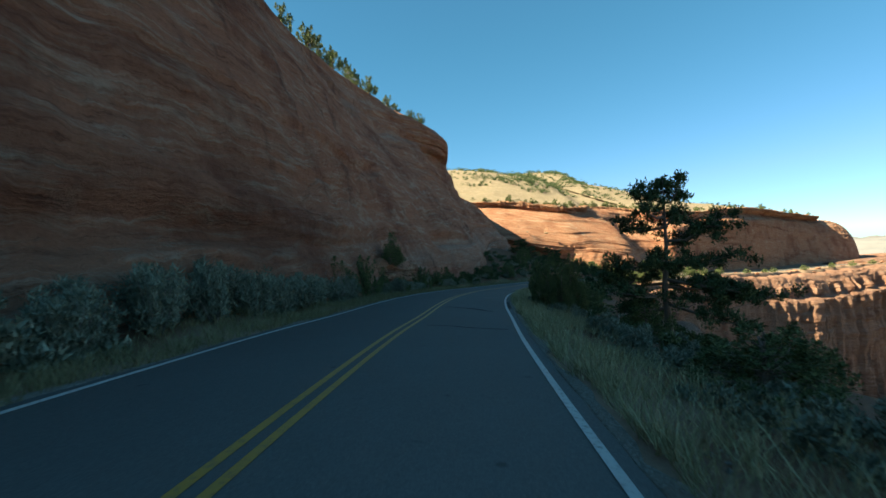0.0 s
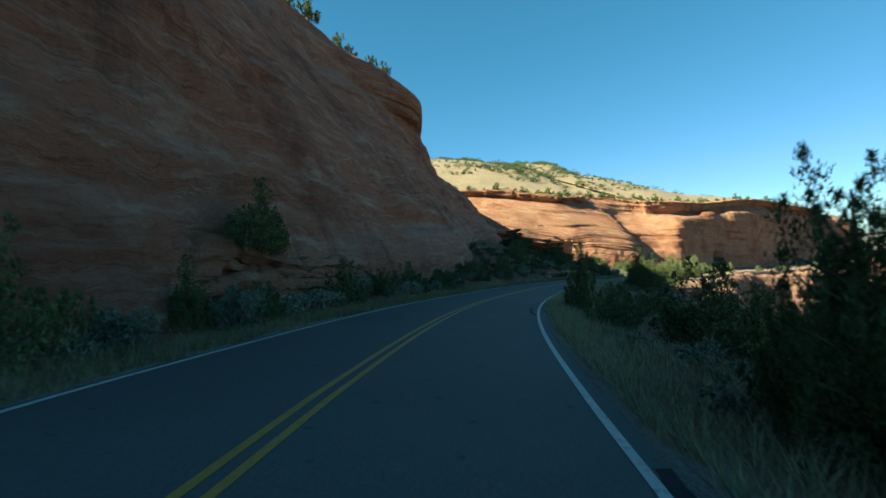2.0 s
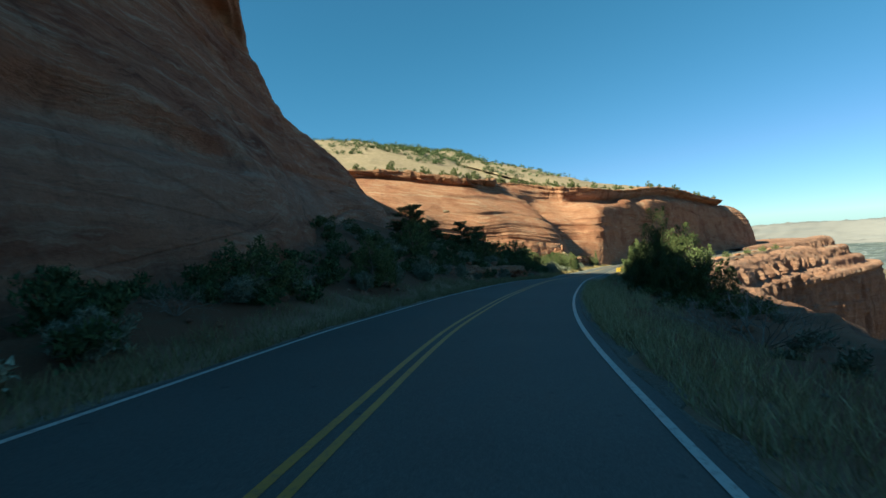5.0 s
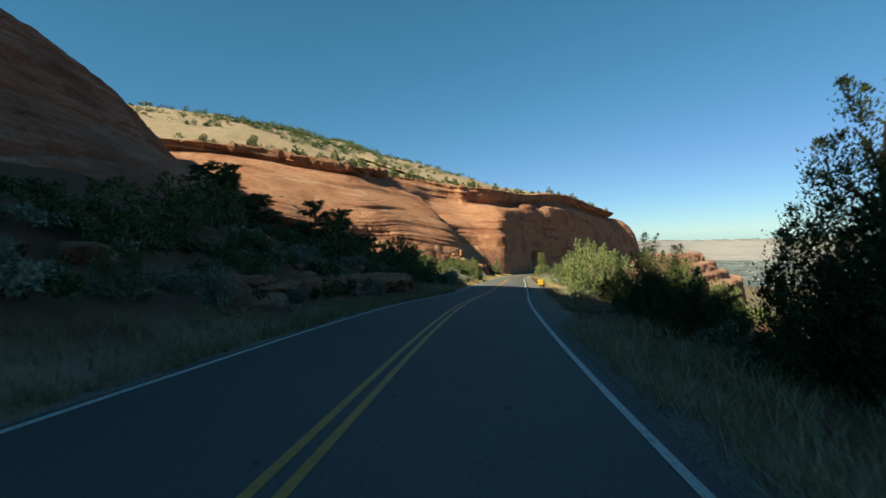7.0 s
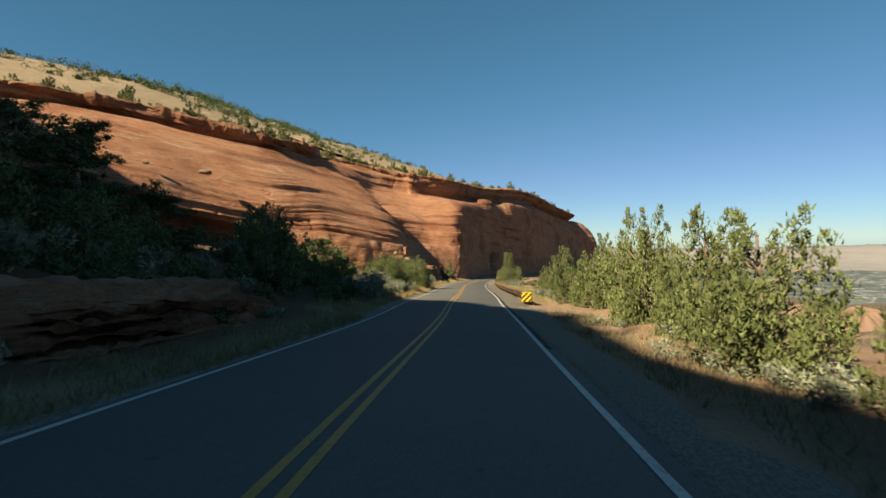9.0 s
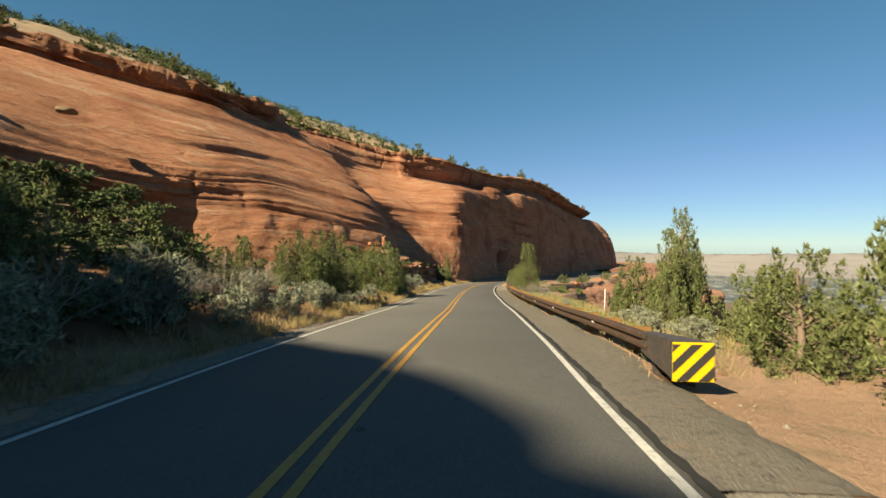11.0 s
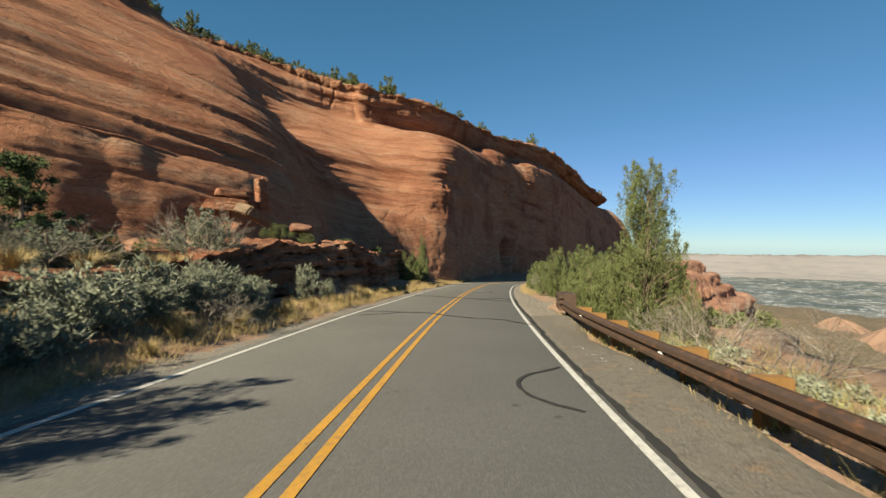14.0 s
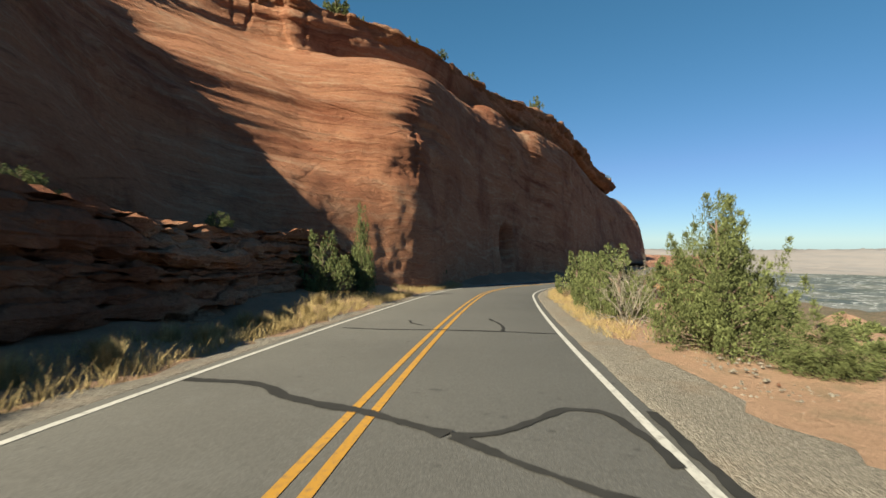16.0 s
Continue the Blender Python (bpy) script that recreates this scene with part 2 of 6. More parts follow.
def vnoise(p):
    """Smooth noise in -1..1 at points p (n, 3)."""
    i = np.floor(p).astype(np.int64)
    f = p - i
    f = f * f * f * (f * (f * 6 - 15) + 10)
    out = 0.0
    for dx in (0, 1):
        wx = f[:, 0] if dx else 1 - f[:, 0]
        for dy in (0, 1):
            wy = f[:, 1] if dy else 1 - f[:, 1]
            for dz in (0, 1):
                wz = f[:, 2] if dz else 1 - f[:, 2]
                h = ((i[:, 0] + dx) * 73856093) ^ ((i[:, 1] + dy) * 19349663) ^ ((i[:, 2] + dz) * 83492791)
                out = out + wx * wy * wz * TABLE[(h ^ (h >> 11)) & 4095]
    return out * 2 - 1


def fbm(p, scale, octaves=4, gain=0.5, stretch=(1, 1, 1)):
    q = np.asarray(p) * scale * np.array(stretch)
    total, amp = 0.0, 1.0
    for o in range(octaves):
        total = total + amp * vnoise(q + 17.3 * o)
        q, amp = q * 2.03, amp * gain
    return total


def smooth(x, a, b):
    t = np.clip((x - a) / (b - a), 0, 1)
    return t * t * (3 - 2 * t)


def mesh_object(name, verts, faces, material, shade=True, parent=None, label=""):
    me = bpy.data.meshes.new(name)
    verts, faces = np.asarray(verts, dtype=np.float32), np.asarray(faces, dtype=np.int32)
    k = faces.shape[1]
    me.vertices.add(len(verts))
    me.vertices.foreach_set("co", verts.ravel())
    me.loops.add(faces.size)
    me.loops.foreach_set("vertex_index", faces.ravel())
    me.polygons.add(len(faces))
    me.polygons.foreach_set("loop_start", np.arange(0, faces.size, k, dtype=np.int32))
    me.polygons.foreach_set("use_smooth", np.full(len(faces), shade))
    me.materials.append(material)
    me.update(calc_edges=True)
    ob = new(name, me)
    ob.parent = parent
    return tagged(ob, label) if label else ob


def grid_faces(nu, nv):
    a = (np.arange(nu - 1)[:, None] * nv + np.arange(nv - 1)[None, :]).ravel()
    return np.stack([a, a + nv, a + nv + 1, a + 1], 1)


def part(name, bm, material, parent, label=""):
    me = bpy.data.meshes.new(name)
    bm.to_mesh(me)
    bm.free()
    me.materials.append(material)
    ob = new(name, me)
    ob.parent = parent
    return tagged(ob, label) if label else ob


def spline(keys, xs):
    """Catmull-Rom through rows (x, values...) at xs."""
    keys = np.asarray(keys, dtype=float)
    x, v = keys[:, 0], keys[:, 1:]
    i = np.clip(np.searchsorted(x, xs, side="right") - 1, 0, len(x) - 2)
    m = np.gradient(v, x, axis=0)
    h = (x[i + 1] - x[i])[:, None]
    t = ((xs - x[i]) / h[:, 0])[:, None]
    t2, t3 = t * t, t * t * t
    return (2 * t3 - 3 * t2 + 1) * v[i] + (t3 - 2 * t2 + t) * h * m[i] + (-2 * t3 + 3 * t2) * v[i + 1] + (t3 - t2) * h * m[i + 1]


# ---- the road's line ----
LANE = 2.97
drive = np.array([[t, *m.translation] for t, m in POSES])
ts = np.linspace(0, 16, 161)
way = spline(drive, ts)
tangent = np.gradient(way[:, :2], axis=0)
tangent /= np.linalg.norm(tangent, axis=1)[:, None]
across = np.stack([tangent[:, 1], -tangent[:, 0]], 1)
centre_off = np.interp(ts, [0, 1.5, 2.5, 4, 5.5, 7, 8, 11, 12.5, 14.5, 16], [-1.93, -1.95, -2.03, -1.86, -1.62, -1.5, -1.47, -1.35, -1.34, -1.31, -1.31])
bank = np.interp(ts, [0, 2, 5.5, 7.5, 10.5], [0.065, 0.065, 0.05, 0.045, 0.0])
mid = np.column_stack([way[:, :2] + across * centre_off[:, None], way[:, 2] - EYE - bank * centre_off])
GRADE = -0.058
back, ahead = [], []
d0 = (mid[4] - mid[0]) / np.linalg.norm(mid[4, :2] - mid[0, :2])
for k in range(40, 0, -1):
    back.append(mid[0] - d0 * k * 1.5)
head, at = math.atan2(*(mid[-1, :2] - mid[-6, :2])), mid[-1].copy()
for k in range(1, 300):
    d = k * 1.5
    head += 1.5 * (0.003 if d < 28 else 0.016 if d < 49 else 0.0 if d < 200 else -0.02 if d < 254 else 0.0)
    at = at + 1.5 * np.array([math.sin(head), math.cos(head), GRADE if d < 90 else -0.02])
    ahead.append(at)
ROAD = np.vstack([back, mid, ahead])
BANK = np.concatenate([np.full(40, 0.065), bank, np.zeros(299)])
CLOCK = np.concatenate([np.linspace(-5.4, -0.14, 40), ts, 16 + np.arange(1, 300) * 0.139])  # seconds of driving at each place
step = np.linalg.norm(np.diff(ROAD[:, :2], axis=0), axis=1)
CHAIN = np.concatenate([[0], np.cumsum(step)])
fine = np.arange(0, CHAIN[-1], 0.5)
LINE = spline(np.column_stack([CHAIN, ROAD, BANK, CLOCK]), fine)
WIDE = np.interp(LINE[:, 4], [-5, 0, 2.5, 4, 5.5, 7.5, 11, 13, 16], [2.98, 2.98, 3.19, 3.15, 3.08, 2.95, 2.88, 2.88, 2.87])  # half the road, line to line
LT = np.gradient(LINE[:, :2], axis=0)
LT /= np.linalg.norm(LT, axis=1)[:, None]
LN = np.stack([LT[:, 1], -LT[:, 0]], 1)


def road_point(t, lat, up=0.0):
    """The place beside the road that the car passes at t seconds, lat metres right of the centre line."""
    x, y, z, b, nx, ny = (float(np.interp(t, LINE[:, 4], c)) for c in (LINE[:, 0], LINE[:, 1], LINE[:, 2], LINE[:, 3], LN[:, 0], LN[:, 1]))
    return Vector((x + nx * lat, y + ny * lat, z - b * max(-4.0, min(4.0, lat)) + up))


def nearest(xy):
    """For places (n, 2): the index of the nearest road place, and metres right of the centre line."""
    idx = np.empty(len(xy), dtype=int)
    ref = LINE[::4, :2]
    for a in range(0, len(xy), 20000):
        d = ((xy[a:a + 20000, None, :] - ref[None]) ** 2).sum(2)
        idx[a:a + 20000] = d.argmin(1) * 4
    best, dist = idx.copy(), ((xy - LINE[idx, :2]) ** 2).sum(1)
    for o in (-3, -2, -1, 1, 2, 3):
        j = np.clip(idx + o, 0, len(LINE) - 1)
        d = ((xy - LINE[j, :2]) ** 2).sum(1)
        best, dist = np.where(d < dist, j, best), np.minimum(d, dist)
    lat = ((xy - LINE[best, :2]) * LN[best]).sum(1)
    sign = np.where(lat >= 0, 1, -1)
    return best, sign * np.maximum(np.abs(lat), np.sqrt(dist) * 0.999)


RIM_KEYS = ([-6, 0, 2.5, 5.5, 7, 9, 11, 12.3, 13, 14.2, 15, 16, 17, 18.5, 20, 24, 29, 32, 35, 40, 58], [12, 11, 11, 12, 13, 14, 13, 11.5, 7.6, 7.6, 10, 13.5, 13, 10, 9, 9, 9, 10, 12, 16, 20])


def land(xy):
    """Ground height at places (n, 2)."""
    i, lat = nearest(xy)
    p3 = np.column_stack([xy, np.zeros(len(xy))])
    clock = LINE[i, 4]
    road_z = LINE[i, 2] - LINE[i, 3] * np.clip(lat, -4, 4)
    rough = fbm(p3, 0.35, 3) * 0.22 + fbm(p3, 1.7, 2) * 0.05
    e = np.abs(lat) - WIDE[i]
    off = smooth(e, 0.3, 2.5)
    rise = np.interp(clock, [-2, 4.5, 6, 7.5, 9.5, 10.5, 11.5, 13, 16], [0.10, 0.14, 0.3, 0.45, 0.5, 0.45, 0.3, 0.22, 0.18])
    left = np.maximum(e - 0.8, 0) * rise
    cut = smooth(clock, 7.8, 8.4) * (1 - smooth(clock, 10.4, 11))
    left = left * (1 - cut) + cut * (0.08 * np.maximum(e - 0.8, 0) + 1.1 * smooth(e, 3.5, 4.4) + 0.36 * np.maximum(e - 4.2, 0))
    left = np.minimum(left, 6.5 + 0.02 * e) + 16 * smooth(e, 30, 70)
    rim = np.interp(clock, *RIM_KEYS) - LANE + fbm(p3, 0.12, 3) * 1.2
    over = e - rim
    fall = np.interp(clock, [-2, 2.5, 5, 7, 9, 10.5, 16], [0.24, 0.24, 0.2, 0.14, 0.1, 0.06, 0.04])
    drop = fall * np.maximum(np.minimum(e, rim) - 1.0, 0)
    drop = drop + 58 * smooth(over, 0.3, 2.6) + 8 * smooth(over, 2, 150) + 24 * smooth(over, 100, 650) + 156 * smooth(over, 620, 1500)
    hills = (fbm(p3, 0.006, 4) * 11 + np.abs(fbm(p3, 0.02, 3)) * 8) * smooth(over, 30, 200) * (1 - smooth(over, 700, 1500))
    z = np.where(lat < 0, road_z - 0.04 + left + rough * off * 1.4, road_z - 0.04 - drop + rough * off)
    z = np.where(lat > 0, z + hills, z)
    flat = smooth(over, 800, 1600) * (lat > 0)
    z = z * (1 - flat) + (-248) * flat
    return np.where(e < 0.25, road_z - 0.05, z)


def axis(lo, hi, a, b, fine_step, growth):
    """Grid lines, fine from a to b and ever wider out to lo and hi."""
    mids = list(np.arange(a, b + 1e-6, fine_step))
    out, s = [b], fine_step
    while out[-1] < hi:
        s *= growth
        out.append(out[-1] + s)
    low, s = [a], fine_step
    while low[-1] > lo:
        s *= growth
        low.append(low[-1] - s)
    return np.array(low[:0:-1] + mids + out[1:])


def build_ground():
    xs, ys = axis(-4800, 4800, -25, 150, 1.1, 1.06), axis(-4800, 4800, -25, 225, 1.1, 1.06)
    gx, gy = np.meshgrid(xs, ys, indexing="ij")
    xy = np.column_stack([gx.ravel(), gy.ravel()])
    ob = mesh_object("ground", np.column_stack([xy, land(xy)]), grid_faces(len(xs), len(ys)), GROUND)
    i, lat = nearest(xy)
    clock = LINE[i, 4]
    # where the red earth lies that also darkens the shaded banks
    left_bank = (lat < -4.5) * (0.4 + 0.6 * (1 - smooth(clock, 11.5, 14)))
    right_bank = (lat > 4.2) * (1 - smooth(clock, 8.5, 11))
    soil_shade_mask = ob.data.attributes.new("red_shaded_soil", "FLOAT", "POINT")
    soil_shade_mask.data.foreach_set("value", np.clip(left_bank + right_bank, 0, 1).astype(np.float32))
    return tagged(ob, "red earth roadside, scrub slopes and a flat valley", "ground", kind="structure")


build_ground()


def strip(name, a, b, lats, up, material, parent=None, wobble=0.0):
    """A band along the road between places a and b of LINE, across the given lateral lines."""
    rows = []
    for j, lat in enumerate(lats):
        edge = wobble * fbm(np.column_stack([LINE[a:b, :2], np.full(b - a, j * 9.0)]), 0.8, 3)
        side = lat + edge + np.sign(lat) * (abs(lat) > 1) * (WIDE[a:b] - LANE)
        q = LINE[a:b, :2] + LN[a:b] * side[:, None]
        rows.append(np.column_stack([q, LINE[a:b, 2] - LINE[a:b, 3] * side + (up[j] if isinstance(up, (list, tuple)) else up)]))
    v = np.stack(rows, 1).reshape(-1, 3)
    return mesh_object(name, v, grid_faces(b - a, len(lats)), material, True, parent)


END = len(LINE)
road = tagged(strip("road", 0, END, [-LANE - 0.45, -LANE - 0.2, 0, LANE + 0.2, LANE + 0.5], [-0.16, 0, 0.02, 0, -0.16], ASPHALT, None, 0.05),
              "worn grey asphalt two-lane mountain road", "road", kind="structure")
for lat, w, mat, name in ((-LANE, 0.10, WHITE_PAINT, "edge_line"), (LANE, 0.10, WHITE_PAINT, "edge_line"), (-0.115, 0.10, YELLOW_PAINT, "centre_line"), (0.115, 0.10, YELLOW_PAINT, "centre_line")):
    strip(name, 0, END, [lat - w / 2, lat + w / 2], 0.026 if abs(lat) < 1 else 0.008, mat, road, 0.0)


# ---- rock ----
SURFACE = {}


def loft(name, stations, material, nu, nv, relief, label, category, steps=1.0, flutes=0.0, seed=0.0, dents=(), fine_beds=1.0, hollows=(), foot=1.0, calm=None, parent=None, blocky=0.0, notches=0.0, crease=(), block=1.0, rough_foot=0.0, slant=(0.09, 0.06), brow=0.0):
    """Rock lofted over stations (x, y, heading of the inward side, ((setback, z), ...)), then beds and weathering pressed into it."""
    keys = []
    for k, (x, y, h, prof) in enumerate(stations):
        sh, ch = math.sin(radians(h)), math.cos(radians(h))
        keys.append([k] + [v for s, z in prof for v in (x + sh * s, y + ch * s, z)])
    grid = spline(keys, np.linspace(0, len(stations) - 1, nu)).reshape(nu, -1, 3)
    npf = grid.shape[1]
    seg = np.linalg.norm(np.diff(grid, axis=1), axis=2).mean(0)
    par = np.concatenate([[0], np.cumsum(seg)])
    flat = grid.transpose(1, 0, 2).reshape(npf, -1)
    pts = spline(np.column_stack([par, flat]), np.linspace(0, par[-1], nv)).reshape(nv, nu, 3).transpose(1, 0, 2)
    du, dv = np.gradient(pts, axis=0), np.gradient(pts, axis=1)
    n = np.cross(du, dv)
    n /= np.linalg.norm(n, axis=2)[:, :, None] + 1e-9
    p = pts.reshape(-1, 3)
    n = n.reshape(-1, 3)
    q = p + seed
    dip = q[:, 2] + slant[0] * q[:, 0] + slant[1] * q[:, 1] + 2.0 * fbm(q, 0.035, 2)
    bed = np.column_stack([np.full(len(q), seed), 0.018 * q[:, 0], dip])
    hard = 0.0
    for freq, amp in ((0.28, 0.42), (0.8, 0.32), (2.1, 0.2), (4.7, 0.1)):
        freq = freq * fine_beds
        hard = hard + amp * np.tanh(3.4 * vnoise(bed * np.array([1, freq, freq]) + 3.1 * freq))
    patch = 0.55 + 0.6 * np.clip(fbm(q, 0.05, 2) + 0.3, 0, 1)
    low_v = np.tile(np.linspace(0, 1, nv), nu)
    patch = patch * (foot + (1 - foot) * smooth(low_v, 0.24, 0.4))
    if calm:
        patch = patch * (1 - (1 - calm[2]) * smooth(p[:, 0], calm[0], calm[1]))
    pits = np.clip(fbm(q, 0.9, 2) - 0.85, 0, 1)
    d = relief * (0.75 * fbm(q, 0.045, 2) + 0.22 * fbm(q, 0.22, 3) + 0.05 * fbm(q, 1.1, 3)) + steps * hard * patch - 0.35 * steps * pits
    if flutes:
        crack = np.abs(fbm(q, 0.22, 3, 0.5, (1, 1, 0.05)))
        d = d + flutes * np.clip(1.4 - 2.2 * np.abs(n[:, 2]), 0, 1) * (patch / (patch.mean() + 1e-6) if calm else 1.0) * (fbm(q, 0.35, 3, 0.5, (1, 1, 0.06)) - 1.1 * np.exp(-(crack / 0.07) ** 2))
    if rough_foot:
        d = d + rough_foot * (0.6 * fbm(q, 0.8, 4) + 0.5 * np.tanh(4 * vnoise(q * np.array([0.5, 0.5, 0.3])))) * (1 - smooth(low_v, 0.3, 0.46))
    if brow:
        under = 0.88 + 0.012 * fbm(q, 0.09, 2)
        d = d + brow * (0.45 * np.exp(-((low_v - 0.955) / 0.03) ** 2) - np.exp(-((low_v - under) / 0.022) ** 2) * np.clip(0.7 + 0.5 * fbm(q, 0.06, 2), 0, 1.2))
    if notches:
        thin = vnoise(bed * np.array([1, 0.55, 0.55]) + 7.7)
        d = d + 1.1 * 0.35 * steps * pits - notches * (foot + (1 - foot) * smooth(low_v, 0.24, 0.4)) * np.exp(-(thin / 0.09) ** 2) * np.clip(0.25 + 1.2 * fbm(q, 0.05, 2), 0, 1)
    if crease:
        key = np.array(crease, dtype=float)
        away = np.interp(p[:, 2], key[:, 0], key[:, 1]) - p[:, 0]
        d = d + smooth(p[:, 2], 1.5, 6) * (1 - smooth(p[:, 2], 13, 15)) * np.where(away > 0, 0.9 * smooth(away, 0, 0.7) * np.exp(-np.maximum(away, 0) / 6), -0.35 * np.exp(-(away / 1.5) ** 2))
    if blocky:
        d = d + blocky * (0.7 * np.tanh(5 * vnoise(q * block * np.array([0.8, 0.8, 0.02]))) + 0.4 * np.tanh(5 * vnoise(q * block * np.array([2.1, 2.1, 0.05]))) + 0.5 * fbm(q, 2.6 * block, 3))
    edge = np.tile(np.minimum(np.linspace(0, 12, nv), 1), nu)
    for level, half, depth, y0, y1 in hollows:
        here = smooth(q[:, 1] - seed, y0, y0 + 6) * (1 - smooth(q[:, 1] - seed, y1 - 6, y1))
        d = d - depth * here * np.exp(-((p[:, 2] - level - 1.5 * fbm(q, 0.08, 2)) / half) ** 4)
    for x, y, z, r, depth in dents:
        d = d - depth * np.exp(-(((p - np.array([x, y, z])) ** 2).sum(1) / r ** 2) ** 2)
    p = p + n * (d * edge)[:, None]
    SURFACE[name] = p.reshape(nu, nv, 3)
    ob = mesh_object(name, p, grid_faces(nu, nv), material, not blocky, parent)
    return ob if parent else tagged(ob, label, category)


def prof(*v):
    return tuple(zip(v[::2], v[1::2]))


# heights behind the rim from y 92 on stand unseen, raised for their shadow
near = [
    (-10, -45, -90, prof(-2, 0, 1, 5, 4, 12, 7, 19, 10, 25, 14, 28, 40, 32)),
    (-9.5, -10, -90, prof(-1, -1, 1, 4, 4, 11, 6, 18, 9, 24, 13, 27, 40, 31)),
    (-8, 12, -90, prof(-1, -1, 0.6, 4, 3, 11, 5.5, 17, 8.5, 24, 12, 26, 40, 31)),
    (-6.2, 27, -90, prof(-1, -2, 0, 3, 1.6, 8, 4, 15, 7.5, 23, 11, 26, 40, 31)),
    (-4.6, 45, -88, prof(-1, -3, 0.5, 3, 2, 8, 4.2, 14, 8, 22.5, 12, 26, 40, 31)),
    (-0.5, 60, -80, prof(-1, -3, 1, 3, 3.5, 9, 7, 15, 11, 22, 14, 26.6, 40, 27.5)),
    (6, 78, -75, prof(-1, -4, 0.5, 2, 4.5, 8, 9, 15, 13, 22, 16, 27, 40, 29)),
    (9, 92, -68, prof(-1, -4, 1, 1, 4, 7, 8, 13.5, 10.8, 18.4, 8.8, 21.8, 18, 28.5)),
    (11, 102, -70, prof(-1, -4, 1, 1, 4, 6, 7.5, 12, 9.5, 16.8, 9.6, 19.8, 20, 29.5)),
    (14.6, 112, -75, prof(-1, -4, 1, 1, 4, 5.5, 7.4, 10.5, 10.5, 13.8, 13, 15.4, 26, 26)),
    (17.5, 123, -76, prof(-1, -3, 1, 1, 4, 6, 7, 10.2, 10, 12.4, 12.5, 13.8, 26, 23)),
    (17, 136, -95, prof(-1, -3, 1, 1, 3, 4.5, 5.5, 7.5, 8, 9.6, 11, 12, 26, 26)),
    (9, 147, -112, prof(-1, -3, 1, 1, 3, 4, 5, 7, 8, 12, 12, 22, 26, 33)),
    (0, 155, -125, prof(-1, -3, 1, 1, 3, 4, 5, 7, 8, 14, 12, 26, 26, 36)),
    # unseen tall end, added to throw shade across the bluff's left side
    (-3, 167, -118, prof(-1, -3, 1, 5, 3, 12, 5, 20, 8, 29, 12, 34, 26, 38)),
]
loft("cliff", near, ROCK, 640, 260, 0.8, "tall leaning red sandstone cliff in shade beside road", "cliff", 0.62, 0.07, 0.0, slant=(0.0, -0.015), notches=0.35, hollows=((20.5, 1.6, 1.6, 22, 62), (3.0, 0.8, 0.9, 4, 22), (9.0, 0.5, 0.6, 30, 55), (19.0, 1.4, 1.3, 88, 108), (2.2, 0.9, 0.9, 60, 80)))

far = [
    (-14, 150, -30, prof(-2, -2, 3, 5, 8, 9, 14, 13, 20, 16, 19.5, 17.6)),
    (4, 153, -15, prof(-1, -1, 2, 5, 8, 9, 15, 13, 23, 16.4, 22.5, 18)),
    (24, 156, -4, prof(4.6, -5, 4.2, 1.2, 0.2, 3.2, 12.4, 11.5, 22.8, 15.8, 22.2, 17.4)),
    (36.5, 158.9, -4, prof(4.4, -7, 4.2, -2.4, 0.4, -0.2, 10.6, 9.2, 20.6, 14.2, 20.1, 15.8)),
    (46, 160.8, -4, prof(-0.6, -8, 0.4, -3, 1.9, 1.2, 9.8, 7.5, 19, 12.8, 18.4, 14.3)),
    (57, 161.9, -6, prof(-0.4, -10, 0.4, -4.4, 1.3, -2.6, 10.5, 4, 24.4, 12.6, 23.8, 14.4)),
    (67.5, 164.5, -11, prof(1.5, -12, 3, -6, 6, -2, 11.5, 2, 24, 9, 35, 14.8)),
    (73, 176.5, -5, prof(-1, -13, 1, -7, 6, -2, 12, 3, 22, 10, 26.6, 14.6)),
    (81, 181, -6, prof(-1, -14, 1.5, -7, 5.5, -3, 9.5, 2, 21, 10.0, 22.2, 13.5)),
    (88.5, 184.5, -18, prof(-1, -15, 0, -7, 2, -1, 7.5, 4, 18.0, 9.4, 18.2, 12.9)),
    (94, 190, -38, prof(-1, -15.5, -0.2, -7, 0.4, 0, 2.2, 5, 13.6, 9.1, 13.6, 12.6)),
    (103, 198, -40, prof(-1, -16, -0.3, -6, 0.1, 1, 1.6, 5.4, 6.8, 8.2, 5.8, 11.7)),
    (117, 208, -37, prof(-1, -17, -0.3, -6, 0, 1.5, 1.2, 6, 4.7, 8.4, 3.4, 11.4)),
    (140, 219, -28, prof(-1, -18, 0, -6, 0.6, 2, 1.0, 6.5, 3.8, 10, 2.6, 12.4)),
    (175, 240, -30, prof(-1, -20, 1, -8, 2, 0, 3, 5, 5, 8, 3, 9.8)),
    (202, 256, -34, prof(-4, -22, -1, -8, 1, 0, 3, 3.6, 5, 5.4, 2.5, 7.2)),
    (233, 273, -72, prof(-1, -22, 1, -8, 5, 0, 12, 4.4, 20, 6.4, 23, 7.6)),
    (238, 325, -90, prof(-1, -22, 2, -8, 5, 0, 9, 4, 14, 5.6, 16, 7)),
]
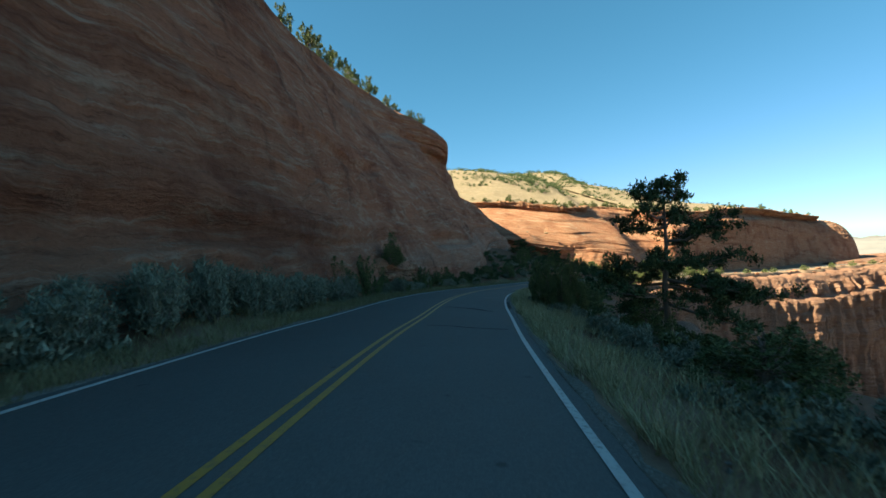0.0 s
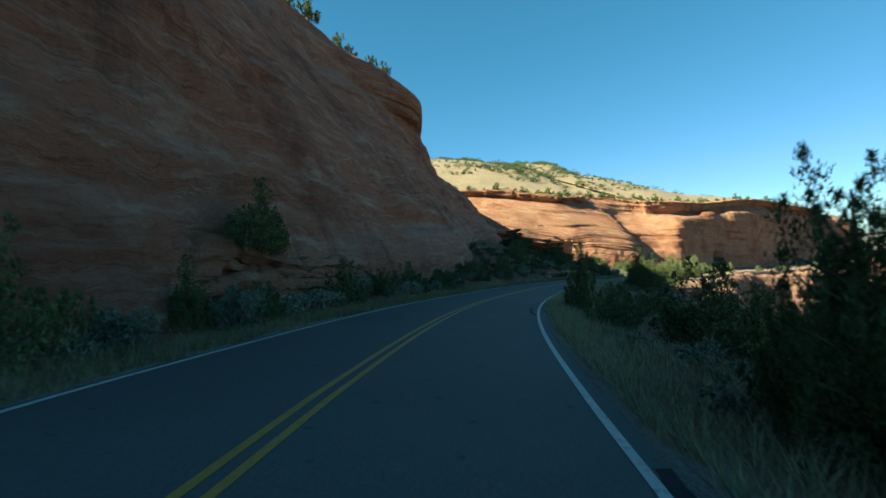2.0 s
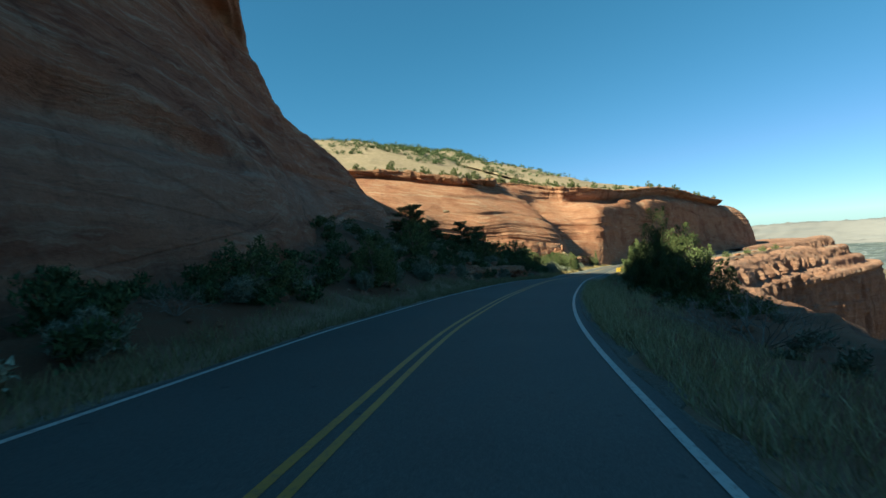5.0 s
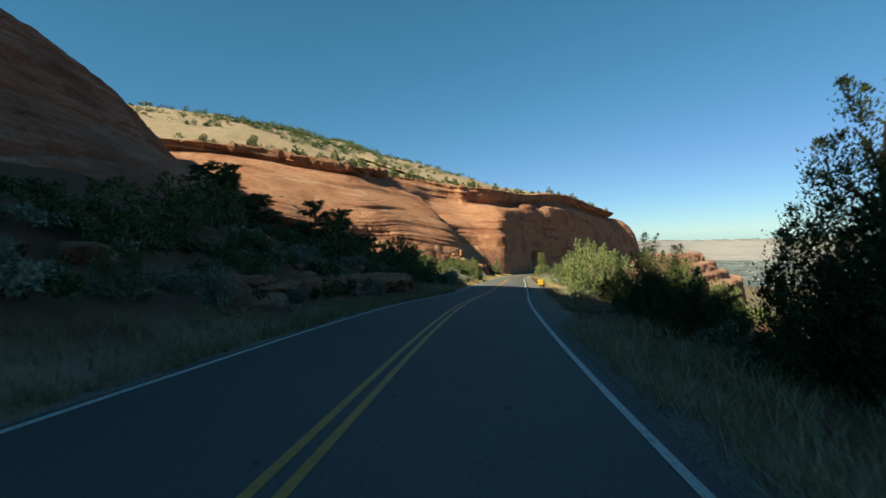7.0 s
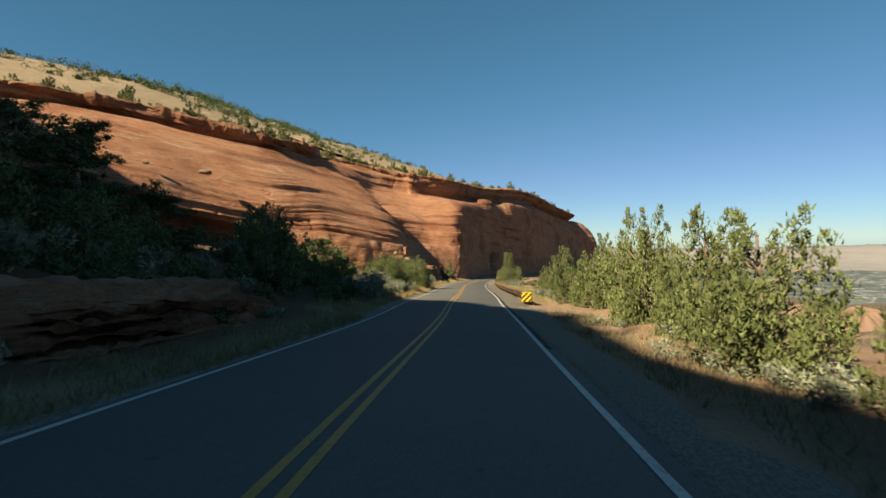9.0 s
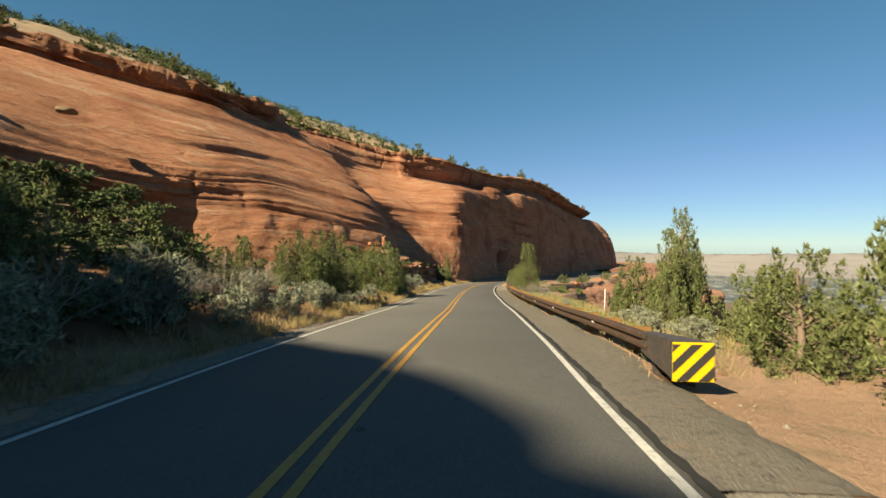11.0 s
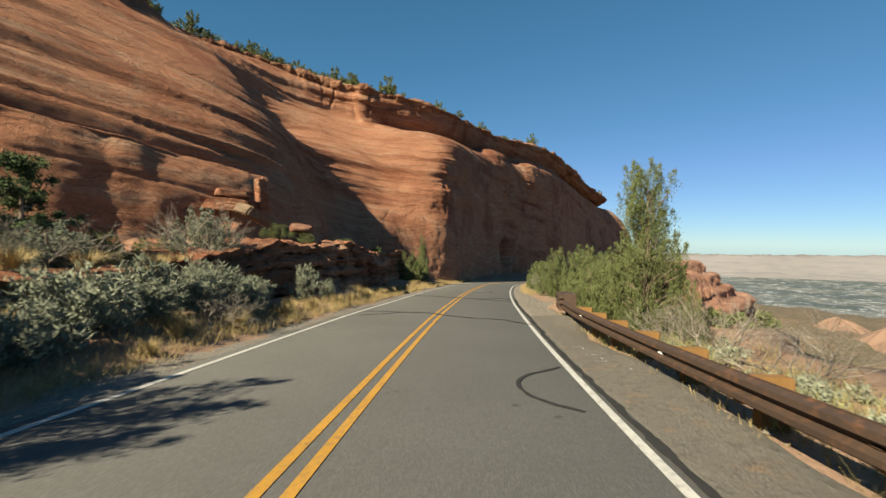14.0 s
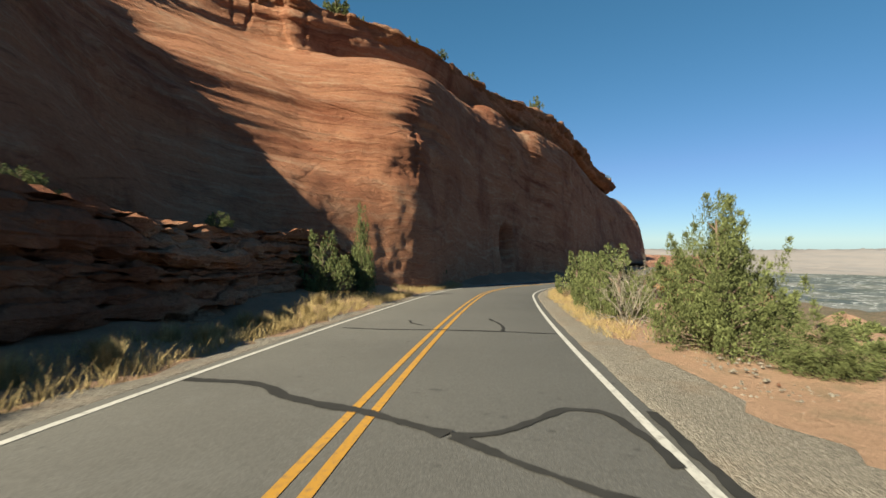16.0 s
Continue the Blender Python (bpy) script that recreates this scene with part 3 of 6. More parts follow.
loft("bluff", far, BLUFF, 800, 230, 0.3, "sunlit orange slickrock bluff with dark overhanging rim", "cliff", 0.55, 0.16, 40.0,
     ((112.5, 205, -10.2, 2.4, 2.4), (111, 207, 7, 4.5, -1.1), (126, 213, 5, 4.0, -0.8), (75, 178, -5, 4.0, 1.2), (70, 190, 6, 5.0, 1.0)), fine_beds=1.3, foot=0.10, calm=(87, 93, 0.5), notches=0.45, rough_foot=0.13, brow=0.85,
     crease=((-8, 77.6), (-2, 72), (0.8, 68), (4.8, 65.4), (8.9, 63.2), (10.8, 59.8), (11.4, 53.7), (13.7, 46.9)))


def top_of(stations, rows):
    """The land behind a bluff's rim, over the same stations."""
    out = []
    for (x, y, h, pr), more in zip(stations, rows):
        s, z = pr[-1]
        out.append((x, y, h, ((s + 0.2, z - 0.4), (s + 1.5, z + 0.25), *[(s + a, z + b) for a, b in more])))
    return out


hill = top_of(far, [((6, 2.0), (18, 6.6), (42, 15.5), (80, 24.5), (170, 28))] * 6 + [((6, 1.8), (18, 6.0), (42, 15.2), (80, 25.5), (170, 30))] + [((6, 1.7), (18, 5.7), (42, 15.2), (80, 27), (170, 32))] + [((6, 1.6), (18, 5.5), (42, 15.2), (80, 28), (170, 34))] * 2 + [((6, 1.8), (18, 5.8), (42, 14.5), (80, 25), (170, 30))] * 3
              + [((8, 1.4), (25, 4.5), (45, 9), (80, 14), (160, 16))] + [((6, 1), (15, 2), (30, 3), (50, 4), (90, 4))] * 4)
loft("hillside", hill, HILL, 320, 100, 0.6, "pale dry hillside above the rimrock", "hill", 1.0, 0.0, 80.0)

# the canyon wall below the road's bench
wall = []
for t in (-5, -2, 0.5, 3, 5.5, 8, 10.5, 13, 15.5, 17.5, 20, 23, 26, 29, 31, 33, 35, 38, 42, 48, 56):
    i = int(np.searchsorted(LINE[:, 4], t))
    rim = float(np.interp(t, *RIM_KEYS)) + (4.6 if int(t * 2) % 3 == 0 else 3.4)
    q, z = LINE[i, :2] + LN[i] * rim, LINE[i, 2] - 0.07 * (rim - 4) - (1.6 if t < 6 else 0.6)
    h, f = math.degrees(math.atan2(-LN[i, 0], -LN[i, 1])), float(smooth(np.array([t]), 19, 24)[0])  # far on, ledges step down to a lower cliff
    wall.append((q[0], q[1], h, prof(*[a + f * (b - a) for a, b in zip((-3.5, z - 62, -1.2, z - 34, -0.2, z - 15, 0, z - 9, 0.1, z - 6, 0.9, z - 2.2, 1.6, z - 0.3, 5, z - 0.1), (-9.5, z - 78, -9, z - 45, -8.6, z - 16, -8.2, z - 9.8, -5.4, z - 9.0, -4.4, z - 4.6, -1.6, z - 1.2, 4, z - 0.2))])))
loft("canyon_wall", wall, WALLROCK, 520, 120, 0.8, "fluted red sandstone canyon wall below the bench", "cliff", 0.4, 1.3, 120.0, calm=(115, 150, 2.0), blocky=0.3, block=0.3)


headland = []
for x, y, h, up in ((205, 222, -24, 0), (250, 236, -20, 0), (286, 249, -26, 0), (307, 262, -48, 0), (311, 282, -88, -1), (298, 312, -112, -2)):
    headland.append((x, y, h, prof(-2, up - 92, -1, up - 62, 0, up - 37, 0.4, up - 34.4, -0.7, up - 33.6, -0.5, up - 32.2, 6.5, up - 31.2, 8, up - 28, 13, up - 26.8, 14.2, up - 23, 20, up - 21.8, 21, up - 18.4, 34, up - 17.2, 80, up - 17.6)))
loft("headland", headland, WALLROCK, 420, 200, 0.5, "ledgy red sandstone headland over a sheer fluted cliff", "cliff", 0.8, 1.0, 200.0, notches=0.5, rough_foot=0.3)


def build_mesas():
    stations = []
    for k in range(26):
        a = radians(-10 + k * 6.4)
        r = 4350 + 120 * math.sin(k * 2.1)
        top = -92 + 26 * float(smooth(np.array([-10 + k * 6.4]), 60, 78)[0]) + 7 * math.sin(k * 0.9) + 5 * math.sin(k * 2.3)
        stations.append((math.sin(a) * r, math.cos(a) * r, math.degrees(a), prof(0, -250, 50, -226, 105, -196, 160, top - 44, 195, top - 8, 215, top, 235, top, 330, top)))
    k = Mat("far_badlands", 1.0)
    c = k.mix(k.noise(0.004, 6.0, 0.6), (0.128, 0.122, 0.126), (0.166, 0.154, 0.155))
    c = k.mix(k.ramp(k.noise(0.02, 6.0, 0.65, k.scaled(0.12, 0.12, 2.2)), (0.5, 0.0), (0.62, 0.55)), c, (0.115, 0.116, 0.126))
    loft("backdrop", stations, k.done(c), 300, 40, 14.0, "pale distant badland cliffs across the valley", "mesa", 6.0, 0, 3.0)["kind"] = "structure"


build_mesas()


def mound(x, y, r, high, seed):
    """A bare gullied clay hill standing out on the flats."""
    rr, aa = np.linspace(0.01, 1, 40), np.linspace(0, 2 * math.pi, 97)
    g, a = np.meshgrid(rr, aa, indexing="ij")
    v = np.column_stack([(x + r * g * np.cos(a) * 1.3).ravel(), (y + r * g * np.sin(a)).ravel()])
    f = g.ravel()
    gully = np.abs(fbm(np.column_stack([np.cos(a.ravel()) * 2.2, np.sin(a.ravel()) * 2.2, f * 0.6 + seed]), 1.6, 3))
    z = land(v).mean() + high * ((1 - f ** 1.9) * (0.75 + 0.5 * gully) - 0.25 * f) - 3 * f
    k = Mat("bare_clay", 1.0)
    c = k.mix(k.noise(0.05, 6.0, 0.6), (0.160, 0.099, 0.072), (0.205, 0.133, 0.099))
    return tagged(mesh_object("clay_mound", np.column_stack([v, z]), grid_faces(40, 97), k.done(c, k.noise(0.6, 6.0), 0.5, 0.6)), "bare pinkish clay hill out on the flats", "hill")


mound(627, 337, 30, 10, 1.0)
mound(545, 262, 46, 17, 4.0)

# ---- roadside ----
rng = np.random.RandomState(11)


def make_gravel():
    k = Mat("gravel", 0.95)
    v = k.add("ShaderNodeTexVoronoi", Vector=k.co, Scale=55.0)
    grey = k.add("ShaderNodeSeparateColor", Color=v.outputs["Color"]).outputs[0]
    c = k.ramp(grey, (0.0, (0.112, 0.101, 0.086)), (0.5, (0.178, 0.160, 0.137)), (1.0, (0.275, 0.250, 0.212)))
    c = k.mix(k.ramp(k.noise(0.9, 5.0), (0.5, 0.0), (0.75, 0.6)), c, (0.190, 0.133, 0.095))
    return k.done(c, k.math("MULTIPLY", v.outputs["Distance"], -1.0), 0.8, 0.03)


GRAVEL = make_gravel()


def shoulder(side, inner, outer, t0, t1, material=None, label="grey gravel shoulder along the asphalt edge", rag=1.0, lip=-0.02):
    a, b = np.searchsorted(LINE[:, 4], (t0, t1))
    rows = []
    broad = np.interp(LINE[a:b, 4], *outer) - inner
    place = np.column_stack([LINE[a:b, :2], np.full(b - a, side)])
    ragged = np.maximum(broad * 0.35, broad + rag * (0.3 * fbm(place, 0.5, 2) + 0.25 * fbm(place, 1.9, 2)))
    for f in np.linspace(0, 1, 9):
        lat = side * (WIDE[a:b] + inner + f * ragged)
        q = LINE[a:b, :2] + LN[a:b] * lat[:, None]
        rows.append(np.column_stack([q, land(q) + ((0.042 if material else 0.034) if 0 < f < 1 else lip if f < 0.5 else -0.02)]))
    ob = mesh_object("shoulder", np.stack(rows, 1).reshape(-1, 3), grid_faces(b - a, 9), material or GRAVEL)
    return tagged(ob, label, "road shoulder", kind="structure")


shoulder(-1, 0.2, ([-6, 9.5, 11, 30], [0.36, 0.40, 0.8, 0.8]), -5, 24)
shoulder(1, 0.2, ([-6, 6.5, 8, 10.5, 11.4], [0.42, 0.5, 0.9, 1.3, 1.5]), -5, 11.36)
shoulder(1, 0.2, ([15.6, 16.2, 17.5, 30], [1.5, 1.9, 1.1, 1.0]), 15.52, 24)
k = Mat("dusty_paving", 0.9)
c = k.mix(k.noise(0.8, 6.0, 0.65), (0.120, 0.109, 0.095), (0.157, 0.141, 0.120))
c = k.mix(k.ramp(k.noise(2.6, 6.0, 0.7), (0.56, 0.0), (0.68, 0.8)), c, (0.190, 0.133, 0.095))
c = k.mix(k.ramp(k.noise(7.0, 6.0, 0.75), (0.52, 0.0), (0.64, 0.7)), c, (0.070, 0.064, 0.057))
c = k.mix(0.8, c, k.ramp(k.noise(48.0, 4.0, 0.75), (0.3, 0.5), (0.7, 1.35)), "MULTIPLY")
PAVING = k.done(c, k.math("ADD", k.noise(40.0, 4.0), k.noise(7.0, 6.0, 0.75)), 0.8, 0.03)
shoulder(1, 0.1, ([11, 12, 15, 16], [1.5, 1.5, 1.5, 1.6]), 11.3, 15.6, PAVING, "dusty worn paved shoulder in front of the guardrail", 0.25, 0.03)

TAR = Mat("tar", 0.85)
TAR = TAR.done(TAR.mix(TAR.noise(6.0, 4.0), (0.018, 0.018, 0.018), (0.034, 0.034, 0.034)))


def tar_line(path, width, label="black tar seam sealing a crack in asphalt"):
    """A ribbon of tar through places (seconds, lat) on the road."""
    key = np.array(path)
    pts = np.array([[*road_point(t, lat)] for t, lat in key])
    d = np.concatenate([[0], np.cumsum(np.linalg.norm(np.diff(pts, axis=0), axis=1))])
    fine_d = np.arange(0, d[-1], 0.08)
    p = spline(np.column_stack([d, pts]), fine_d)
    tan = np.gradient(p, axis=0)
    tan /= np.linalg.norm(tan, axis=1)[:, None] + 1e-9
    nor = np.stack([tan[:, 1], -tan[:, 0], 0 * tan[:, 0]], 1)
    p = p + nor * (0.03 * fbm(p, 1.6, 3))[:, None]
    w = width * (0.5 + 0.22 * fbm(p, 3.0, 2) + 0.12 * fbm(p, 11.0, 2))[:, None] + 0.004
    _, lat = nearest(p[:, :2])
    crown = 0.02 * (1 - np.clip(np.abs(lat) / LANE, 0, 1))
    up = np.column_stack([0 * crown, 0 * crown, crown + 0.013])
    return mesh_object("tar_seam", np.stack([p - nor * w + up, p + nor * w + up], 1).reshape(-1, 3), grid_faces(len(p), 2), TAR, True, road, label)


tar_line(((16.572, -2.79), (16.551, -1.56), (16.501, -1.02), (16.453, 0.08), (16.400, 0.99)), 0.14)
tar_line(((16.400, 0.99), (16.411, 1.35), (16.456, 1.80), (16.497, 2.14), (16.492, 2.49), (16.44, 2.68), (16.35, 2.78)), 0.10)
tar_line(((16.400, 0.99), (16.358, 1.48), (16.308, 2.13), (16.26, 2.9)), 0.11)
tar_line(((15.566, -2.77), (15.579, -2.19), (15.565, -1.75), (15.556, -1.35), (15.552, -0.46), (15.48, 0.30), (15.43, 1.11), (15.404, 2.08), (15.327, 2.68), (15.287, 3.00)), 0.09)
tar_line(((15.432, -2.54), (15.505, -1.75), (15.555, -1.36)), 0.06)
tar_line(((1.915, 0.45), (1.898, 0.90), (1.865, 1.42), (1.838, 1.74), (1.801, 2.02), (1.74, 2.5)), 0.11)
tar_line(((1.222, 0.53), (1.222, 1.09), (1.190, 1.85), (1.178, 2.91)), 0.07)
tar_line(((14.731, 2.75), (14.636, 2.01), (14.549, 2.10), (14.493, 2.63)), 0.05)
tar_line(((17.094, -2.49), (17.079, -1.08), (17.084, 0.21), (17.084, 1.54), (17.072, 2.80)), 0.06)
tar_line(((17.271, -1.13), (17.193, -0.81), (17.163, -0.56)), 0.06)
tar_line(((17.352, 1.14), (17.214, 1.48), (17.09, 1.55)), 0.07)
tar_line(((3.989, 2.82), (3.773, 2.89), (3.606, 3.12)), 0.07)
tar_line(tuple((t, 3.03 + 0.02 * math.sin(t * 5)) for t in np.arange(10.0, 16.6, 0.25)), 0.09, "dark tar seam along the pavement edge")
tar_line(((1.9, 3.25), (2.1, 3.3), (2.35, 3.3)), 0.12)
for t, lat, along, wide in ((14.78, 3.45, 0.02, 0.22), (14.80, 3.62, 0.16, 0.02), (14.84, 3.40, 0.015, 0.30), (14.86, 3.7, 0.015, 0.16), (14.90, 3.52, 0.13, 0.02), (14.92, 3.36, 0.02, 0.2), (14.72, 3.85, 0.1, 0.02)):
    q, d = road_point(t, lat), road_point(t + 0.02, lat) - road_point(t, lat)
    d.normalize()
    n_ = Vector((d.y, -d.x, 0))
    mesh_object("chalk_mark", [tuple(q + d * a_ + n_ * b_ + Vector((0, 0, 0.03))) for a_, b_ in ((0, 0), (along, 0), (along, wide), (0, wide))], [(0, 1, 2, 3)], WHITE_PAINT, False, road, "faint white survey scribble on the shoulder")
tick = [road_point(13.33, 3.12), road_point(13.338, 3.12), road_point(13.311, 3.58), road_point(13.303, 3.58)]
mesh_object("survey_mark", [(v.x, v.y, v.z + 0.03) for v in tick], [(0, 1, 2, 3)], WHITE_PAINT, False, road, "short white painted tick on the shoulder")


# ---- plants ----
def tube(points, radii, sides=6):
    """A tapered limb through points, as vertices and quads."""
    points = np.asarray(points, dtype=float)
    v, f = [], []
    tan = np.gradient(points, axis=0)
    for p, t, r in zip(points, tan, radii):
        t = t / (np.linalg.norm(t) + 1e-9)
        a = np.cross(t, (0.3, 0.9, 0.2))
        a /= np.linalg.norm(a) + 1e-9
        b = np.cross(t, a)
        for k in range(sides):
            g = 2 * math.pi * k / sides
            v.append(p + r * (math.cos(g) * a + math.sin(g) * b))
    for i in range(len(points) - 1):
        for k in range(sides):
            f.append((i * sides + k, i * sides + (k + 1) % sides, (i + 1) * sides + (k + 1) % sides, (i + 1) * sides + k))
    return v, f


def join(pieces):
    v, f, o = [], [], 0
    for pv, pf in pieces:
        v.extend(pv)
        f.extend([tuple(i + o for i in q) for q in pf])
        o += len(pv)
    return np.array(v), np.array(f)


def sprays(centres, radii, count, length, r, up=0.5, slim=0.3, squash=1.0, deep=0.35, stretch=1.0):
    """Small pointed leaf sprays round each clump centre, as vertices and quads."""
    n = len(centres) * count
    c = np.repeat(centres, count, 0)
    rad = np.repeat(radii, count)[:, None]
    d = r.normal(size=(n, 3))
    d /= np.linalg.norm(d, axis=1)[:, None]
    d[:, 2] *= squash
    base = c + d * rad * r.uniform(deep, 1.0, (n, 1))
    axis_ = d * 0.5 + r.normal(size=(n, 3)) * 0.5 + np.array([0, 0, up])
    axis_ /= np.linalg.norm(axis_, axis=1)[:, None]
    ln = length * r.uniform(0.6, 1.3, (n, 1))
    side = np.cross(axis_, r.normal(size=(n, 3)))
    side /= np.linalg.norm(side, axis=1)[:, None] + 1e-9
    axis_[:, 2] /= stretch
    side[:, 2] /= stretch
    wid = ln * slim
    v = np.stack([base - axis_ * ln * 0.3 + side * wid, base + axis_ * ln, base - axis_ * ln * 0.3 - side * wid], 1).reshape(-1, 3)
    return v, np.arange(n * 3).reshape(-1, 3)


def conifer(kind, seed, label, shape="bush", leaf=JUNIPER, plumes=60, count=26, length=0.15):
    """A unit juniper one metre high and about one wide, stretched where it is set: many upright pointed plumes with gaps between them."""
    r = np.random.RandomState(seed)
    root = new(kind)
    root.empty_display_size = 0.2

    def reach(z):
        if shape == "spire":
            return 0.45 * max(0.0, 1 - z) ** 0.68 + 0.02
        if shape == "column":
            return 0.40 * (1 - max(0.0, z) ** 7) ** 0.6 * (1 + 0.14 * math.sin(9 * z + seed))
        return 0.45 * min(1.0, (z + 0.10) / 0.28) ** 0.5 * max(0.0, 1 - max(0.0, z) ** 2.1) ** 0.62

    plume = {"bush": (0.17, 0.31), "spire": (0.13, 0.24), "column": (0.10, 0.20)}[shape]
    fat = {"bush": 0.084, "spire": 0.10, "column": 0.105}[shape]
    cs, rads, limbs = [], [], []
    for j in range(plumes):
        tall = r.uniform(*plume)
        z0 = (r.uniform(-0.04, 0.97 - tall) if shape == "column" else 0.97 * (1 - math.sqrt(1 - r.uniform(0, 0.96))) * (1 - 0.55 * tall) - 0.02) if j > 2 else 1.0 - tall * r.uniform(0.85, 1.15)
        a = 2.4 * j + r.uniform(-0.5, 0.5)
        hold = reach(z0 + 0.55 * tall) * (1 + 0.16 * math.sin(2 * a + seed) + 0.10 * math.sin(5 * a + 2 * seed))
        out = hold * (r.uniform(0.80, 1.08) if j % 10 < 6 else r.uniform(0.15, 0.72))
        foot, tip = np.array([out * 0.82 * math.cos(a), out * 0.82 * math.sin(a), z0]), np.array([out * 1.02 * math.cos(a), out * 1.02 * math.sin(a), z0 + tall])
        limbs.append((max(0.05, z0 - 0.14), foot))
        girth = fat * r.uniform(0.75, 1.25)
        for u in (0.08, 0.3, 0.52, 0.74, 0.93):
            thick = girth * (1 - u ** 1.7) ** 0.75 + 0.012
            g = r.uniform(0, 2 * math.pi)
            cs.append(foot + (tip - foot) * u + np.array([0.45 * thick * math.cos(g), 0.45 * thick * math.sin(g), 0]))
            rads.append(thick)
    lean = 0.05 * r.normal(size=2)
    stem = [(lean[0] * z * z, lean[1] * z * z, z) for z in (-0.06, 0.1, 0.3, 0.55, 0.85)]
    v, f = tube(stem, (0.045, 0.038, 0.028, 0.018, 0.006), 7)
    mesh_object("trunk", v, f, BARK, True, root)
    pieces = []
    for z0, c in limbs:
        mid_ = (c[0] * 0.5 + r.normal() * 0.02, c[1] * 0.5 + r.normal() * 0.02, (z0 + c[2]) / 2 + 0.02)
        pieces.append(tube([(0, 0, z0), mid_, c], (0.009, 0.006, 0.003), 4))
    v, f = join(pieces)
    mesh_object("limb_tangle", v, f, BARK, True, root)["kind"] = "stuff"
    rise = {"bush": 1.0, "spire": 0.75, "column": 0.6}[shape]
    v, f = sprays(np.array(cs), np.array(rads), count, length * 0.22, r, 1.3, 0.26, rise, 0.1, {"bush": 1.0, "spire": 1.5, "column": 1.9}[shape])
    mesh_object("crown", v, f, leaf, False, root)
    return tagged(root, label, "tree" if kind != "shrub" else "shrub")


PROTOS = {}


def put(kind, maker, t, lat, h, w, turn=None, xyz=None, sink=0.05, group="", label=""):
    """Set a plant or stone beside the road: made the first time, copied after that."""
    if xyz is None:
        q = road_point(t, lat)
        z = float(land(np.array([[q.x, q.y]]))[0])
    else:
        q, z = Vector(xyz), xyz[2]
    m = pose(q.x, q.y, z - sink * h, 0, 0, rng.uniform(0, 360) if turn is None else turn) @ Matrix.Diagonal((w, w * rng.uniform(0.85, 1.1), h, 1))
    if kind in PROTOS:
        ob = copy_thing(PROTOS[kind], m @ Matrix.Diagonal([1 / v for v in PROTOS[kind].scale] + [1]))
    else:
        ob = PROTOS[kind] = maker()
        ob.matrix_basis = m
    if group:
        ob["group"] = group
    if label:
        ob["label"] = label
    return ob


def juniper(k, shape="bush", fine=1):
    names = {"bush": "dense olive-green juniper bush", "spire": "narrow upright dark green juniper", "column": "tall dense green juniper"}
    plumes, count, length = ((46, 16, 0.19), (72, 28, 0.13), (118, 76, 0.072))[fine]
    if shape != "bush":
        plumes = round(plumes * 1.45)
    return lambda: conifer("juniper", 20 + k, names[shape] + (" on dry ground", " beside the road", " on red earth", " among sagebrush")[k % 4], shape, JUNIPER, plumes, count, length)


def jun(t, lat, h, w, k=0, shape="bush", xyz=None, label=""):
    fine = 0 if xyz is None and (t > 18.6 or abs(lat) > 9.3) else 2 if xyz is None and (abs(lat) < 7.2 and (12.9 < t < 17.0 or 1.8 < t < 2.5) or 0 < lat < 8 and 7.3 < t < 8.6) else 1
    return put(f"juniper {shape} {k % 4} {fine}", juniper(k % 4, shape, fine), t, lat, h, w * (1.3 if shape == "bush" else 1.12), xyz=xyz, label=label, group="junipers along the road")


def sagebrush(k):
    def make():
        r = np.random.RandomState(60 + k)
        root = new("sagebrush")
        stems, tips = [], []
        for j in range(34):
            a, lean = r.uniform(0, 2 * math.pi), r.uniform(0.05, 0.48)
            tip = np.array([lean * math.cos(a), lean * math.sin(a), r.uniform(0.62, 1.0) * (1 - 0.9 * lean ** 2)])
            stems.append(tube([(0.03 * math.cos(a), 0.03 * math.sin(a), -0.05), tip * np.array([0.55, 0.55, 0.5]), tip], (0.016, 0.010, 0.004), 3))
            for u in (0.3, 0.56, 0.8, 1.0):
                tips.append(tip * np.array([0.55 + 0.45 * u, 0.55 + 0.45 * u, u]) + r.normal(size=3) * 0.03)
        v, f = join(stems)
        mesh_object("stem_clump", v, f, GREY_TWIG, True, root)["kind"] = "stuff"
        v, f = sprays(np.array(tips), np.full(len(tips), 0.09), 26, 0.074, r, 0.9, 0.14)
        mesh_object("foliage", v, f, SAGE, False, root)
        return tagged(root, ("pale grey-green sagebrush at the road's edge", "rounded silvery sagebrush on red earth", "ragged grey sagebrush with dry stems")[k], "shrub")
    return make


def sage(t, lat, h, w, k=0, xyz=None):
    return put(f"sage {k % 3}", sagebrush(k % 3), t, lat, h, w, xyz=xyz, group="sagebrush along the verge")


